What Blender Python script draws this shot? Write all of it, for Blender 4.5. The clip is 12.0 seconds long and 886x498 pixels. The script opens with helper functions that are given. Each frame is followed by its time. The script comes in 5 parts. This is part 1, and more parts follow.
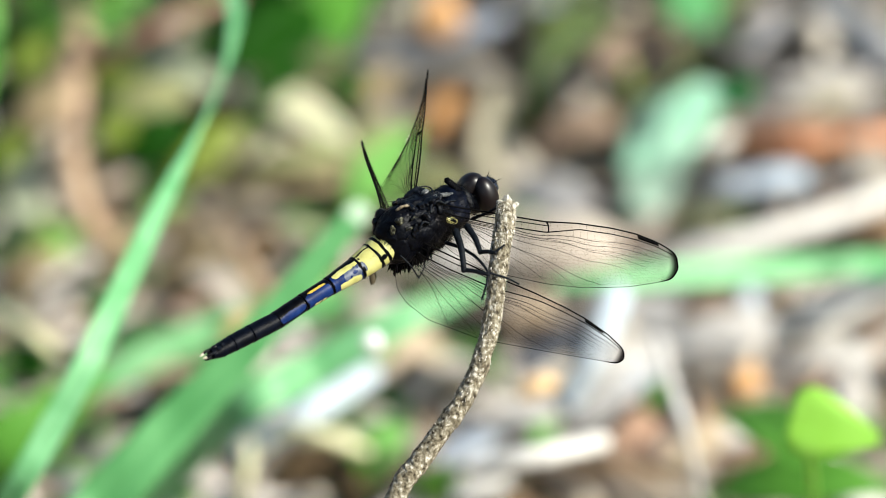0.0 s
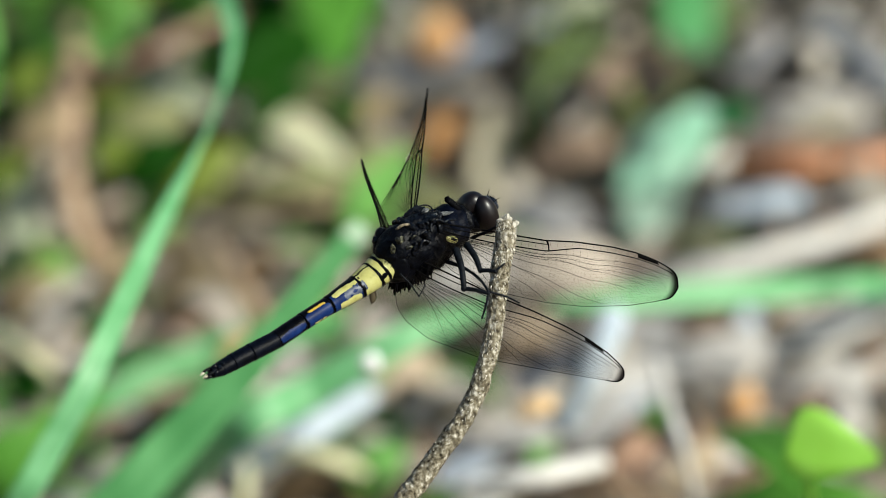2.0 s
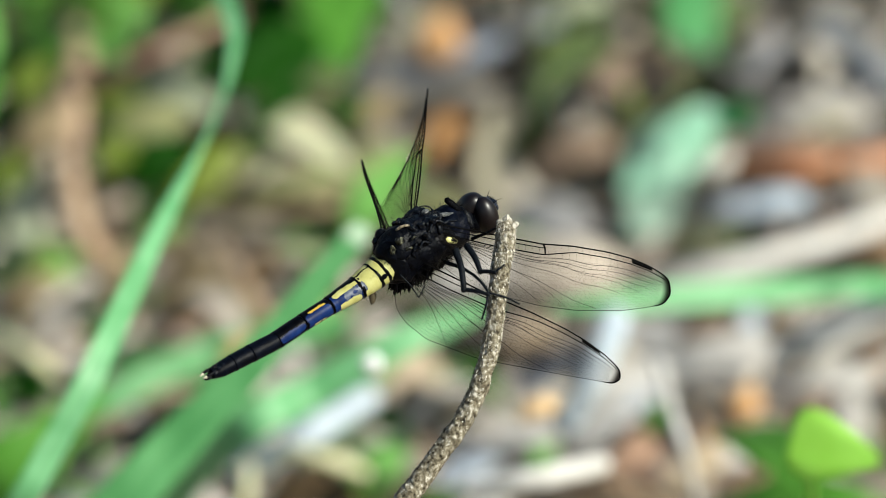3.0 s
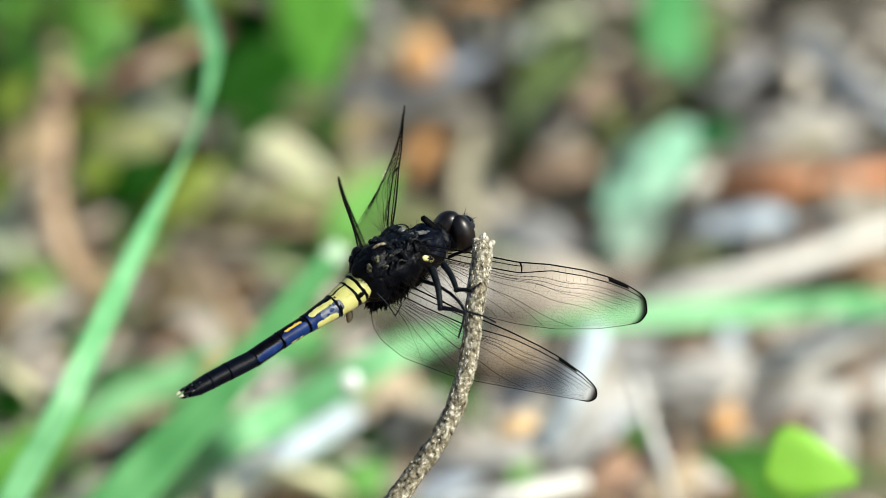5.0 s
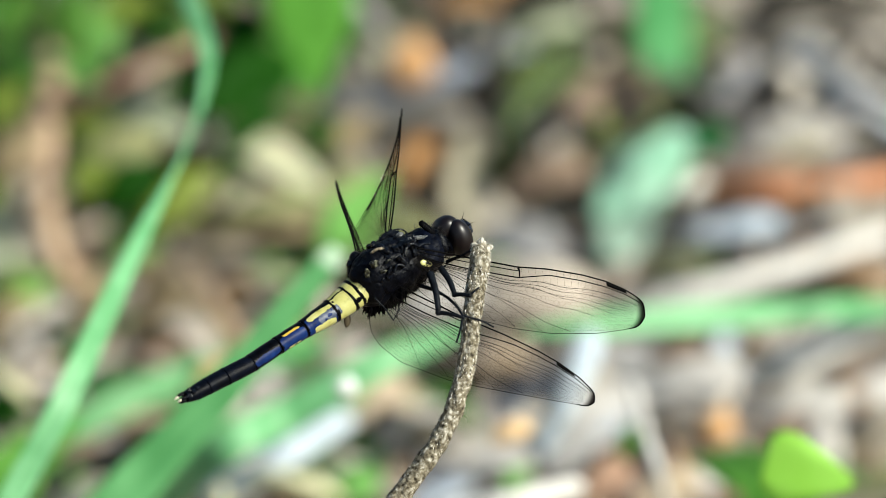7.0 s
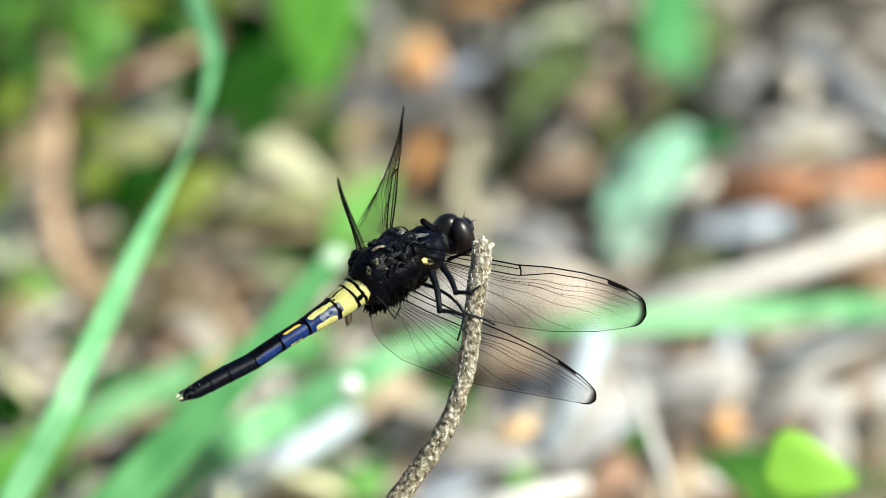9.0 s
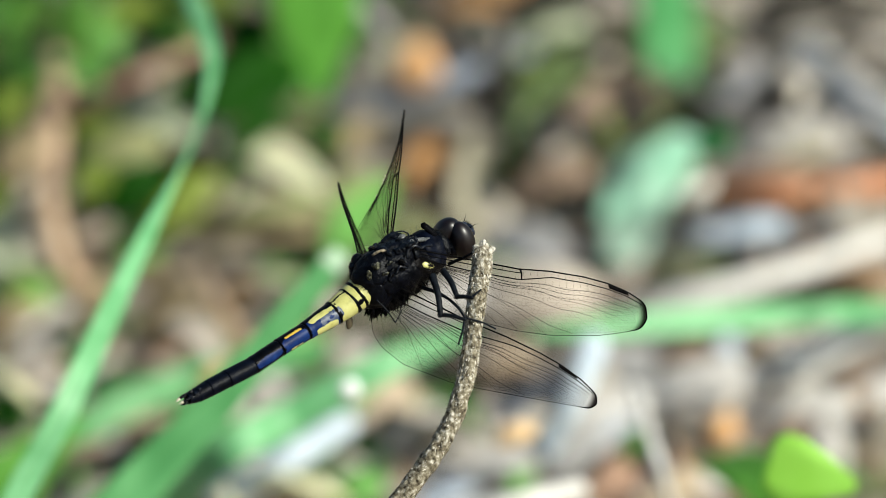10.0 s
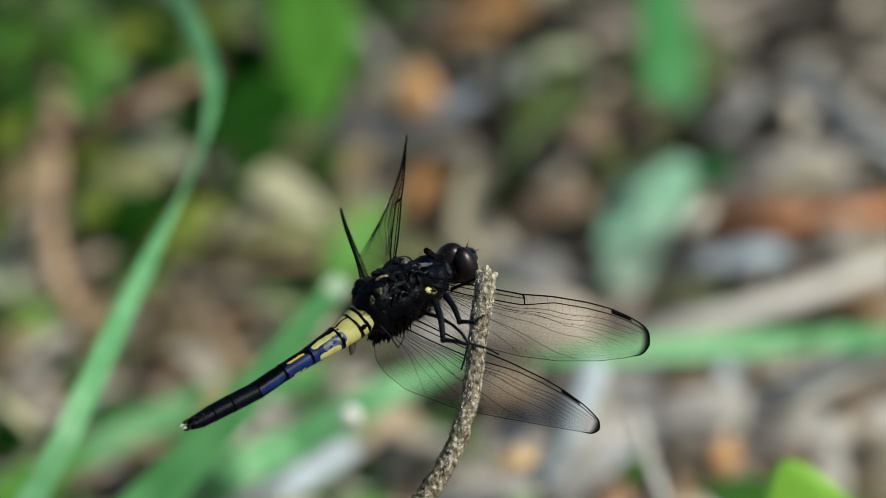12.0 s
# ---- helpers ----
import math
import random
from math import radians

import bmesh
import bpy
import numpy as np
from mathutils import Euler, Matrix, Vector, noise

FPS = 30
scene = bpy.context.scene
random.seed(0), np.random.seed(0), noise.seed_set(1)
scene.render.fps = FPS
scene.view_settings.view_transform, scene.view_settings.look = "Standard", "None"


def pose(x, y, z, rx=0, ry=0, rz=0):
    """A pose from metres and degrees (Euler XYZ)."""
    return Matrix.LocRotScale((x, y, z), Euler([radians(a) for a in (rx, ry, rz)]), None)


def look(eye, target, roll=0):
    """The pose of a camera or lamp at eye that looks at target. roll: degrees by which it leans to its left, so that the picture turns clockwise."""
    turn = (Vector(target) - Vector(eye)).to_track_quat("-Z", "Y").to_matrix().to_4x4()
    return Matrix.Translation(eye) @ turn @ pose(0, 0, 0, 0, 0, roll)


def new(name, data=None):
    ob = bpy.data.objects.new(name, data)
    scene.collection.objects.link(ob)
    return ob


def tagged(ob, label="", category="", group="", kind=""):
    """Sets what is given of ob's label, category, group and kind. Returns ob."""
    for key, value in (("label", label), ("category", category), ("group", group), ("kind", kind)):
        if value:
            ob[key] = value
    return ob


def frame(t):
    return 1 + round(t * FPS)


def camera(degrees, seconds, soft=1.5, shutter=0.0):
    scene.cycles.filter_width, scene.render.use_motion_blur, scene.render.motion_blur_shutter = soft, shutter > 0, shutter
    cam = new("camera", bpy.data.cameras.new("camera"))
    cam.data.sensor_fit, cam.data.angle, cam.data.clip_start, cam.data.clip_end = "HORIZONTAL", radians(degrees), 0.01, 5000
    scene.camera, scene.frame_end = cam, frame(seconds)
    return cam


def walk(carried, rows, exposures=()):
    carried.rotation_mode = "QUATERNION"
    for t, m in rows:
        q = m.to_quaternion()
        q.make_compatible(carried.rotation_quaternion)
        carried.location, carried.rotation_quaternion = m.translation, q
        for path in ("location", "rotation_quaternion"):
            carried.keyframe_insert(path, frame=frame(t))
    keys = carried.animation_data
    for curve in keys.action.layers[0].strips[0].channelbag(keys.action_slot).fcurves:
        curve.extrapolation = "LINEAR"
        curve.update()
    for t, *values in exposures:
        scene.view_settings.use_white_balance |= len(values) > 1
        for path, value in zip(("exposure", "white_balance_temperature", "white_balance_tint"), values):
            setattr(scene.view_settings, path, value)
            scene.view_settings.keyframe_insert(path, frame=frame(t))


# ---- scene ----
cam = camera(4.1452, 12.0, soft=0.7)
cam.data.dof.use_dof = True
cam.data.dof.focus_distance = 1.403
cam.data.dof.aperture_fstop = 27.5
walk(cam, [
    (0.0, pose(0.00000, -1.27896, 0.76943, 66.0000, 0, 0.0000)),
    (0.5, pose(-0.00075, -1.27922, 0.76886, 66.0495, 0, -0.0296)),
    (1.0, pose(-0.00162, -1.27947, 0.76829, 66.0964, 0, -0.0688)),
    (1.5, pose(-0.00200, -1.27952, 0.76818, 66.1254, 0, -0.0856)),
    (2.0, pose(-0.00150, -1.27957, 0.76806, 66.1494, 0, -0.0668)),
    (2.5, pose(-0.00100, -1.27962, 0.76795, 66.1593, 0, -0.0448)),
    (3.0, pose(-0.00025, -1.27957, 0.76806, 66.1541, 0, -0.0112)),
    (5.0, pose(0.00125, -1.27957, 0.76806, 66.2397, 0, -0.0642)),
    (5.5, pose(0.00100, -1.27962, 0.76795, 66.2456, 0, -0.0860)),
    (6.0, pose(0.00000, -1.27968, 0.76783, 66.2563, 0, -0.1289)),
    (6.5, pose(-0.00112, -1.27973, 0.76772, 66.2756, 0, -0.1793)),
    (7.0, pose(-0.00075, -1.27968, 0.76783, 66.2722, 0, -0.1644)),
    (9.0, pose(0.00125, -1.27988, 0.76738, 66.2828, 0, -0.0682)),
    (9.5, pose(0.00125, -1.27978, 0.76760, 66.2761, 0, -0.0682)),
    (10.0, pose(0.00050, -1.27983, 0.76749, 66.2971, 0, -0.0978)),
    (10.5, pose(-0.00050, -1.28008, 0.76692, 66.3435, 0, -0.1368)),
    (11.0, pose(-0.00100, -1.28023, 0.76658, 66.3954, 0, -0.1563)),
    (11.5, pose(-0.00175, -1.28018, 0.76669, 66.4276, 0, -0.1898)),
    (12.0, pose(-0.00125, -1.28018, 0.76669, 66.4513, 0, -0.1617)),
], exposures=[
    (0, 0.64, 6490, 5),
    (0.5, 0.55, 6490, 3.5),
    (1.0, 0.43, 6490, 2),
    (1.5, 0.25, 6490, 2),
    (2.0, 0.16, 6490, 2),
    (2.5, 0.19, 6490, 2),
    (3.0, 0.25, 6490, 2),
    (3.2, 0.27, 6490, 2),
    (4.8, 0.45, 6490, 2),
    (5.5, 0.46, 6490, 2),
    (6.5, 0.42, 6490, 2),
    (7.2, 0.39, 6490, 2),
    (8.8, 0.69, 6490, 2),
    (9.0, 0.62, 6490, 2),
    (9.5, 0.41, 6490, 2),
    (10, 0.31, 6490, 2),
    (10.5, 0.13, 6490, 2),
    (11, -0.04, 6490, 2),
    (11.5, -0.13, 6490, 2),
    (12, -0.35, 6490, 2),
])

# ---- light ----
SUN = Vector((0.70, -0.34, 0.63)).normalized()
world = bpy.data.worlds.new("sky")
scene.world = world
world.use_nodes = True
sky = world.node_tree.nodes.new("ShaderNodeTexSky")
sky.sky_type, sky.sun_disc = "NISHITA", False
sky.sun_elevation, sky.sun_rotation = math.asin(SUN.z), math.atan2(SUN.x, SUN.y)
background = world.node_tree.nodes["Background"]
background.inputs["Strength"].default_value = 0.074
world.node_tree.links.new(sky.outputs[0], background.inputs[0])
sun = new("sun", bpy.data.lights.new("sun", "SUN"))
sun.data.energy, sun.data.angle, sun.data.color = 4.7, radians(0.6), (1.0, 0.95, 0.87)
sun.matrix_world = look(SUN * 3, (0, 0, 0))

MM = 0.001


# ---- materials ----
def tone(r, g, b):
    """A linear colour from a paint-chart colour of 0 to 255."""
    return tuple(((c / 255 + 0.055) / 1.055) ** 2.4 if c > 10 else c / 255 / 12.92 for c in (r, g, b))


def shader(name):
    mat = bpy.data.materials.new(name)
    mat.use_nodes = True
    nodes, links = mat.node_tree.nodes, mat.node_tree.links
    return mat, nodes, links, nodes["Principled BSDF"], nodes["Material Output"]


def noise_node(nodes, links, size, detail=4, rough=0.6):
    """Noise whose grains are about size millimetres."""
    where = nodes.new("ShaderNodeTexCoord")
    tex = nodes.new("ShaderNodeTexNoise")
    tex.inputs["Scale"].default_value = 1000.0 / size
    tex.inputs["Detail"].default_value = detail
    tex.inputs["Roughness"].default_value = rough
    links.new(where.outputs["Object"], tex.inputs["Vector"])
    return tex


def ramp_node(nodes, stops):
    ramp = nodes.new("ShaderNodeValToRGB")
    while len(ramp.color_ramp.elements) < len(stops):
        ramp.color_ramp.elements.new(0.5)
    for el, (at, col) in zip(ramp.color_ramp.elements, stops):
        el.position, el.color = at, (*col, 1)
    return ramp


def stained(name, stops, size=4.0, rough=0.6, bump=0.2, spec=0.5, sheen=0.0, through_light=0.0, grain=0.5, coat=0.0):
    """A surface mottled through the given colours, with a finer grain as relief; leaves let some light through."""
    mat, nodes, links, bsdf, out = shader(name)
    tex = noise_node(nodes, links, size)
    ramp = ramp_node(nodes, stops)
    links.new(tex.outputs["Fac"], ramp.inputs["Fac"])
    links.new(ramp.outputs["Color"], bsdf.inputs["Base Color"])
    bsdf.inputs["Roughness"].default_value = rough
    bsdf.inputs["Specular IOR Level"].default_value = spec
    bsdf.inputs["Sheen Weight"].default_value = sheen
    bsdf.inputs["Coat Weight"].default_value = coat
    bsdf.inputs["Coat Roughness"].default_value = 0.28
    fine = noise_node(nodes, links, grain, 3)
    relief = nodes.new("ShaderNodeBump")
    relief.inputs["Strength"].default_value = bump
    relief.inputs["Distance"].default_value = grain * MM * 0.4
    links.new(fine.outputs["Fac"], relief.inputs["Height"])
    links.new(relief.outputs["Normal"], bsdf.inputs["Normal"])
    if through_light:
        glow = nodes.new("ShaderNodeBsdfTranslucent")
        links.new(ramp.outputs["Color"], glow.inputs["Color"])
        mix = nodes.new("ShaderNodeMixShader")
        mix.inputs[0].default_value = through_light
        links.new(bsdf.outputs[0], mix.inputs[1])
        links.new(glow.outputs[0], mix.inputs[2])
        links.new(mix.outputs[0], out.inputs["Surface"])
    return mat


def plain(name, col, dark=0.75, **kw):
    """One colour with a mottling from dark to full."""
    c = tone(*col)
    return stained(name, [(0.3, tuple(v * dark for v in c)), (0.7, tuple(min(1, v * 1.1) for v in c))], **kw)


def mixed(name, stops, rough=0.8, through_light=0.0):
    """Many loose pieces in one mesh, each of its own colour."""
    mat, nodes, links, bsdf, out = shader(name)
    geo = nodes.new("ShaderNodeNewGeometry")
    ramp = ramp_node(nodes, stops)
    ramp.color_ramp.interpolation = "CONSTANT"
    links.new(geo.outputs["Random Per Island"], ramp.inputs["Fac"])
    tex = noise_node(nodes, links, 3.0)
    vary = nodes.new("ShaderNodeMix")
    vary.data_type, vary.blend_type = "RGBA", "MULTIPLY"
    vary.inputs[0].default_value = 0.6
    links.new(ramp.outputs["Color"], vary.inputs[6])
    links.new(tex.outputs["Color"], vary.inputs[7])
    links.new(ramp.outputs["Color"], bsdf.inputs["Base Color"])
    bsdf.inputs["Roughness"].default_value = rough
    return mat


black_shell = stained("black_shell", [(0.4, (0.0008, 0.0011, 0.0024)), (0.75, (0.0022, 0.0032, 0.0075))], 0.8, 0.36, 1.0, spec=0.13, grain=0.4)
black_gloss = stained("black_gloss", [(0.35, (0.001, 0.001, 0.0016)), (0.7, (0.0022, 0.003, 0.0055))], 1.0, 0.32, 0.35, spec=0.07, grain=0.15)
navy_shell = stained("navy_shell", [(0.35, (0.0006, 0.0012, 0.004)), (0.7, (0.0022, 0.0042, 0.0125))], 1.2, 0.42, 0.7, spec=0.09, grain=0.35)
tail_shell = stained("tail_shell", [(0.35, (0.0006, 0.0010, 0.0026)), (0.7, (0.0022, 0.0038, 0.0095))], 0.7, 0.42, 0.4, spec=0.07, grain=0.25)
grey_shell = stained("grey_shell", [(0.35, (0.02, 0.022, 0.025)), (0.68, (0.16, 0.165, 0.16))], 0.5, 0.35, 0.3, spec=0.4, grain=0.15)
tan_shell = stained("tan_shell", [(0.38, (0.05, 0.042, 0.028)), (0.66, (0.38, 0.31, 0.20))], 0.4, 0.4, 0.3, spec=0.4, grain=0.12)
wet_black = stained("wet_black", [(0.4, (0.0015, 0.0018, 0.003)), (0.75, (0.004, 0.006, 0.012))], 0.4, 0.22, 0.9, spec=0.25, grain=0.25)
black_hair = stained("black_hair", [(0.3, (0.002, 0.002, 0.003)), (0.7, (0.0022, 0.0022, 0.003))], 1.0, 0.6, 0.0, spec=0.03)
grey_hair = plain("grey_hair", (70, 70, 68), rough=0.6, bump=0.0)
blue_bloom = stained("blue_bloom", [(0.30, (0.003, 0.011, 0.06)), (0.5, (0.006, 0.020, 0.095)), (0.72, (0.012, 0.036, 0.145))], 1.6, 0.4, 0.3, spec=0.1, grain=0.12)
grey_bloom = stained("grey_bloom", [(0.3, (0.025, 0.04, 0.09)), (0.7, (0.11, 0.13, 0.18))], 0.6, 0.4, 0.15, grain=0.1)
yellow_shell = stained("yellow_shell", [(0.3, (0.34, 0.33, 0.09)), (0.45, (0.50, 0.48, 0.15)), (0.7, (0.60, 0.58, 0.24))], 1.4, 0.35, 0.1, grain=0.15)
orange_shell = stained("orange_shell", [(0.3, (0.55, 0.36, 0.04)), (0.7, (0.70, 0.50, 0.08))], 1.2, 0.35, 0.1, grain=0.15)
pale_shell = plain("pale_shell", (205, 200, 175), rough=0.35, bump=0.1)
olive_shell = stained("olive_shell", [(0.46, (0.006, 0.0065, 0.005)), (0.72, (0.16, 0.158, 0.095))], 0.4, 0.4, 0.2, spec=0.3, grain=0.1)
leg_shell = stained("leg_shell", [(0.35, (0.002, 0.0026, 0.004)), (0.7, (0.010, 0.013, 0.018))], 0.5, 0.5, 0.5, spec=0.12, grain=0.12)
hamule_brown = plain("hamule_brown", (92, 82, 62), rough=0.5)
eye_brown = stained("eye_brown", [(0.3, (0.002, 0.0010, 0.0012)), (0.7, (0.007, 0.0035, 0.0042))], 1.5, 0.38, 0.05, spec=0.45, grain=0.05, coat=0.0)
face_blue = stained("face_blue", [(0.35, (0.003, 0.004, 0.008)), (0.7, (0.03, 0.042, 0.075))], 0.4, 0.2, 0.1, grain=0.1, coat=0.4)
vein_black = stained("vein_black", [(0.3, (0.002, 0.002, 0.002)), (0.7, (0.005, 0.0045, 0.0045))], 1.0, 0.7, 0.0, spec=0.03)
vein_brown = stained("vein_brown", [(0.3, (0.005, 0.004, 0.0035)), (0.7, (0.011, 0.009, 0.008))], 1.0, 0.7, 0.0, spec=0.03)

bark_grey = stained("bark_grey", [(0.34, tone(54, 47, 36)), (0.45, tone(116, 107, 88)), (0.55, tone(148, 140, 120)), (0.68, tone(222, 216, 203))], 0.58, 0.85, 0.9, spec=0.2, grain=0.2)
bark_pale = stained("bark_pale", [(0.3, tone(150, 142, 124)), (0.65, tone(230, 225, 214))], 0.9, 0.85, 0.6, grain=0.2)
bark_flake = mixed("bark_flake", [(0.0, tone(188, 182, 168)), (0.24, tone(150, 143, 126)), (0.52, tone(112, 104, 88)), (0.76, tone(66, 59, 47)), (0.86, tone(228, 223, 212))])
soil = stained("soil", [(0.3, tone(60, 46, 34)), (0.5, tone(112, 92, 74)), (0.7, tone(158, 138, 116))], 9.0, 0.95, 0.8, grain=1.5)

def membrane(name, span, mid):
    """Clear wing skin whose colour deepens to a smoky rim round the tip."""
    mat, nodes, links, bsdf, out = shader(name)

    def calc(kind, a, b=None):
        node = nodes.new("ShaderNodeMath")
        node.operation = kind
        for slot, v in zip(node.inputs, (a, b)):
            if isinstance(v, (int, float)):
                slot.default_value = v
            elif v is not None:
                links.new(v, slot)
        return node.outputs[0]

    def between(v, lo, hi):
        node = nodes.new("ShaderNodeMapRange")
        node.interpolation_type = "SMOOTHSTEP"
        links.new(v, node.inputs[0])
        node.inputs[1].default_value, node.inputs[2].default_value = lo * MM, hi * MM
        return node.outputs[0]

    where, split = nodes.new("ShaderNodeTexCoord"), nodes.new("ShaderNodeSeparateXYZ")
    links.new(where.outputs["Object"], split.inputs[0])
    dx = calc("SUBTRACT", split.outputs[0], (span - 3.2) * MM)
    dy = calc("MULTIPLY", calc("SUBTRACT", split.outputs[1], mid * MM), 1.05)
    rim = calc("SQRT", calc("ADD", calc("MULTIPLY", dx, dx), calc("MULTIPLY", dy, dy)))
    deep = calc("MULTIPLY", between(rim, 2.0, 2.95), between(split.outputs[0], span - 2.4, span - 0.9))
    tex = noise_node(nodes, links, 2.5)
    skin_ramp = ramp_node(nodes, [(0.3, (0.87, 0.845, 0.835)), (0.7, (0.935, 0.915, 0.91))])
    links.new(tex.outputs["Fac"], skin_ramp.inputs["Fac"])
    tint = nodes.new("ShaderNodeMix")
    tint.data_type = "RGBA"
    links.new(deep, tint.inputs[0])
    links.new(skin_ramp.outputs["Color"], tint.inputs[6])
    tint.inputs[7].default_value = (0.03, 0.026, 0.026, 1)
    clearness, shine, mix = nodes.new("ShaderNodeBsdfTransparent"), nodes.new("ShaderNodeBsdfGlossy"), nodes.new("ShaderNodeMixShader")
    links.new(tint.outputs[2], clearness.inputs["Color"])
    shine.inputs["Roughness"].default_value = 0.3
    mix.inputs[0].default_value = 0.001
    links.new(clearness.outputs[0], mix.inputs[1])
    links.new(shine.outputs[0], mix.inputs[2])
    links.new(mix.outputs[0], out.inputs["Surface"])
    nodes.remove(bsdf)
    return mat


fore_membrane, hind_membrane = membrane("fore_membrane", 29.4, 2.8), membrane("hind_membrane", 28.1, 2.1)


# ---- building ----
class Shape:
    """Vertices and faces in millimetres, each face with a material index."""

    def __init__(self):
        self.v, self.f, self.m = [], [], []

    def add(self, verts, faces, mat=0):
        o = len(self.v)
        self.v.extend(tuple(p) for p in verts)
        self.f.extend(tuple(i + o for i in q) for q in faces)
        self.m.extend([mat] * len(faces) if isinstance(mat, int) else mat)
        return self


def mesh_of(name, shape, mats, smooth=True):
    me = bpy.data.meshes.new(name)
    me.from_pydata([(x * MM, y * MM, z * MM) for x, y, z in shape.v], [], shape.f)
    for mat in mats if isinstance(mats, (list, tuple)) else [mats]:
        me.materials.append(mat)
    me.polygons.foreach_set("material_index", shape.m)
    me.polygons.foreach_set("use_smooth", [smooth] * len(shape.f))
    me.update()
    return me


def part(name, shape, mats, parent=None, label="", smooth=True, kind=""):
    ob = new(name, mesh_of(name, shape, mats, smooth))
    if parent:
        ob.parent = parent
    return tagged(ob, label, kind=kind)


def smooth_path(pts, n):
    """n points evenly along a Catmull-Rom line through pts."""
    p = np.array([2 * np.array(pts[0]) - np.array(pts[1]), *map(np.array, pts), 2 * np.array(pts[-1]) - np.array(pts[-2])], float)
    out = []
    for k in range(n):
        u = k / (n - 1) * (len(pts) - 1)
        i = min(int(u), len(pts) - 2)
        t = u - i
        a, b, c, d = p[i], p[i + 1], p[i + 2], p[i + 3]
        out.append(0.5 * (2 * b + (c - a) * t + (2 * a - 5 * b + 4 * c - d) * t * t + (3 * b - a - 3 * c + d) * t ** 3))
    return np.array(out)


def rings(path, radii, n, up=(0, 0, 1), squash=1.0):
    """The rings of a tube round a path: for each point an array of n places."""
    path = np.array(path, float)
    tang = np.gradient(path, axis=0)
    tang /= np.linalg.norm(tang, axis=1)[:, None] + 1e-12
    up = np.array(up, float)
    out = []
    for p, t, r in zip(path, tang, radii):
        side = np.cross(up, t)
        if np.linalg.norm(side) < 1e-3:
            side = np.cross((0.3, 1, 0.2), t)
        side /= np.linalg.norm(side)
        top = np.cross(t, side)
        up = top
        a = np.arange(n) * 2 * np.pi / n
        out.append(p + r * (np.cos(a)[:, None] * top * squash + np.sin(a)[:, None] * side))
    return np.array(out)


def skin(shape, rr, mat=0, caps=True):
    """Faces over rings; mat may be a function of ring and sector."""
    k, n = rr.shape[:2]
    faces = [(i * n + j, i * n + (j + 1) % n, (i + 1) * n + (j + 1) % n, (i + 1) * n + j) for i in range(k - 1) for j in range(n)]
    ids = [mat(i, j) for i in range(k - 1) for j in range(n)] if callable(mat) else [mat] * len(faces)
    if caps:
        faces += [tuple(range(n - 1, -1, -1)), tuple(range((k - 1) * n, k * n))]
        ids += [ids[0], ids[-1]]
    return shape.add(rr.reshape(-1, 3), faces, ids)


def tube(shape, pts, radii, n=6, mat=0, up=(0, 0, 1), squash=1.0):
    pts = np.array(pts, float)
    if np.isscalar(radii):
        radii = [radii] * len(pts)
    return skin(shape, rings(pts, radii, n, up, squash), mat)


def ball(shape, centre, radii, n=20, mat=0, turn=None, bump=0.0, grain=1.0):
    """An ellipsoid, uneven by bump millimetres."""
    verts, faces = [], []
    for i in range(n + 1):
        for j in range(2 * n):
            th, ph = np.pi * i / n, np.pi * j / n
            d = Vector((math.sin(th) * math.cos(ph), math.sin(th) * math.sin(ph), math.cos(th)))
            p = Vector([d[k] * radii[k] for k in range(3)])
            if bump:
                p += d * bump * noise.noise(p / grain + Vector(centre))
            if turn:
                p = turn @ p
            verts.append(p + Vector(centre))
    for i in range(n):
        for j in range(2 * n):
            a, b = i * 2 * n + j, i * 2 * n + (j + 1) % (2 * n)
            faces.append((a, a + 2 * n, b + 2 * n, b))
    return shape.add(verts, faces, mat)


def hair(shape, root, way, length, radius, bend=0.2, mat=0):
    """One tapering bristle."""
    way = np.array(way, float) / (np.linalg.norm(way) + 1e-9)
    side = np.cross(way, (0.31, 0.52, 0.79))
    side /= np.linalg.norm(side)
    root = np.array(root, float)
    mid, tip = root + way * length * 0.5, root + way * length + side * bend * length * random.uniform(-1, 1)
    tube(shape, [root, mid, tip], [radius, radius * 0.7, radius * 0.08], 3, mat)


# ---- ground ----
def swell(x, y):
    """Height of the ground in millimetres at a place in metres."""
    near = math.exp(-(x * x + (y - 0.45) ** 2) / 0.5)
    return near * (3.0 * noise.noise(Vector((x * 22, y * 22, 0.3))) + 1.5 * noise.noise(Vector((x * 70, y * 70, 4.1))))


def make_ground():
    shape = Shape()
    n = 140
    axis = [0.45 * math.sinh(8.0 * (i / n * 2 - 1)) / math.sinh(8.0) * 1500 for i in range(n + 1)]
    verts = [(x * 1000, (y + 0.45) * 1000, swell(x, y + 0.45) - 3.5) for y in axis for x in axis]
    faces = [(j * (n + 1) + i, j * (n + 1) + i + 1, (j + 1) * (n + 1) + i + 1, (j + 1) * (n + 1) + i) for j in range(n) for i in range(n)]
    shape.add(verts, faces)
    tagged(part("ground", shape, soil), "bare brown soil under dry leaf litter", "ground", kind="structure")


make_ground()


# ---- plants and litter ----
def facing(p):
    return Vector((0.12, -0.55, 0.82))


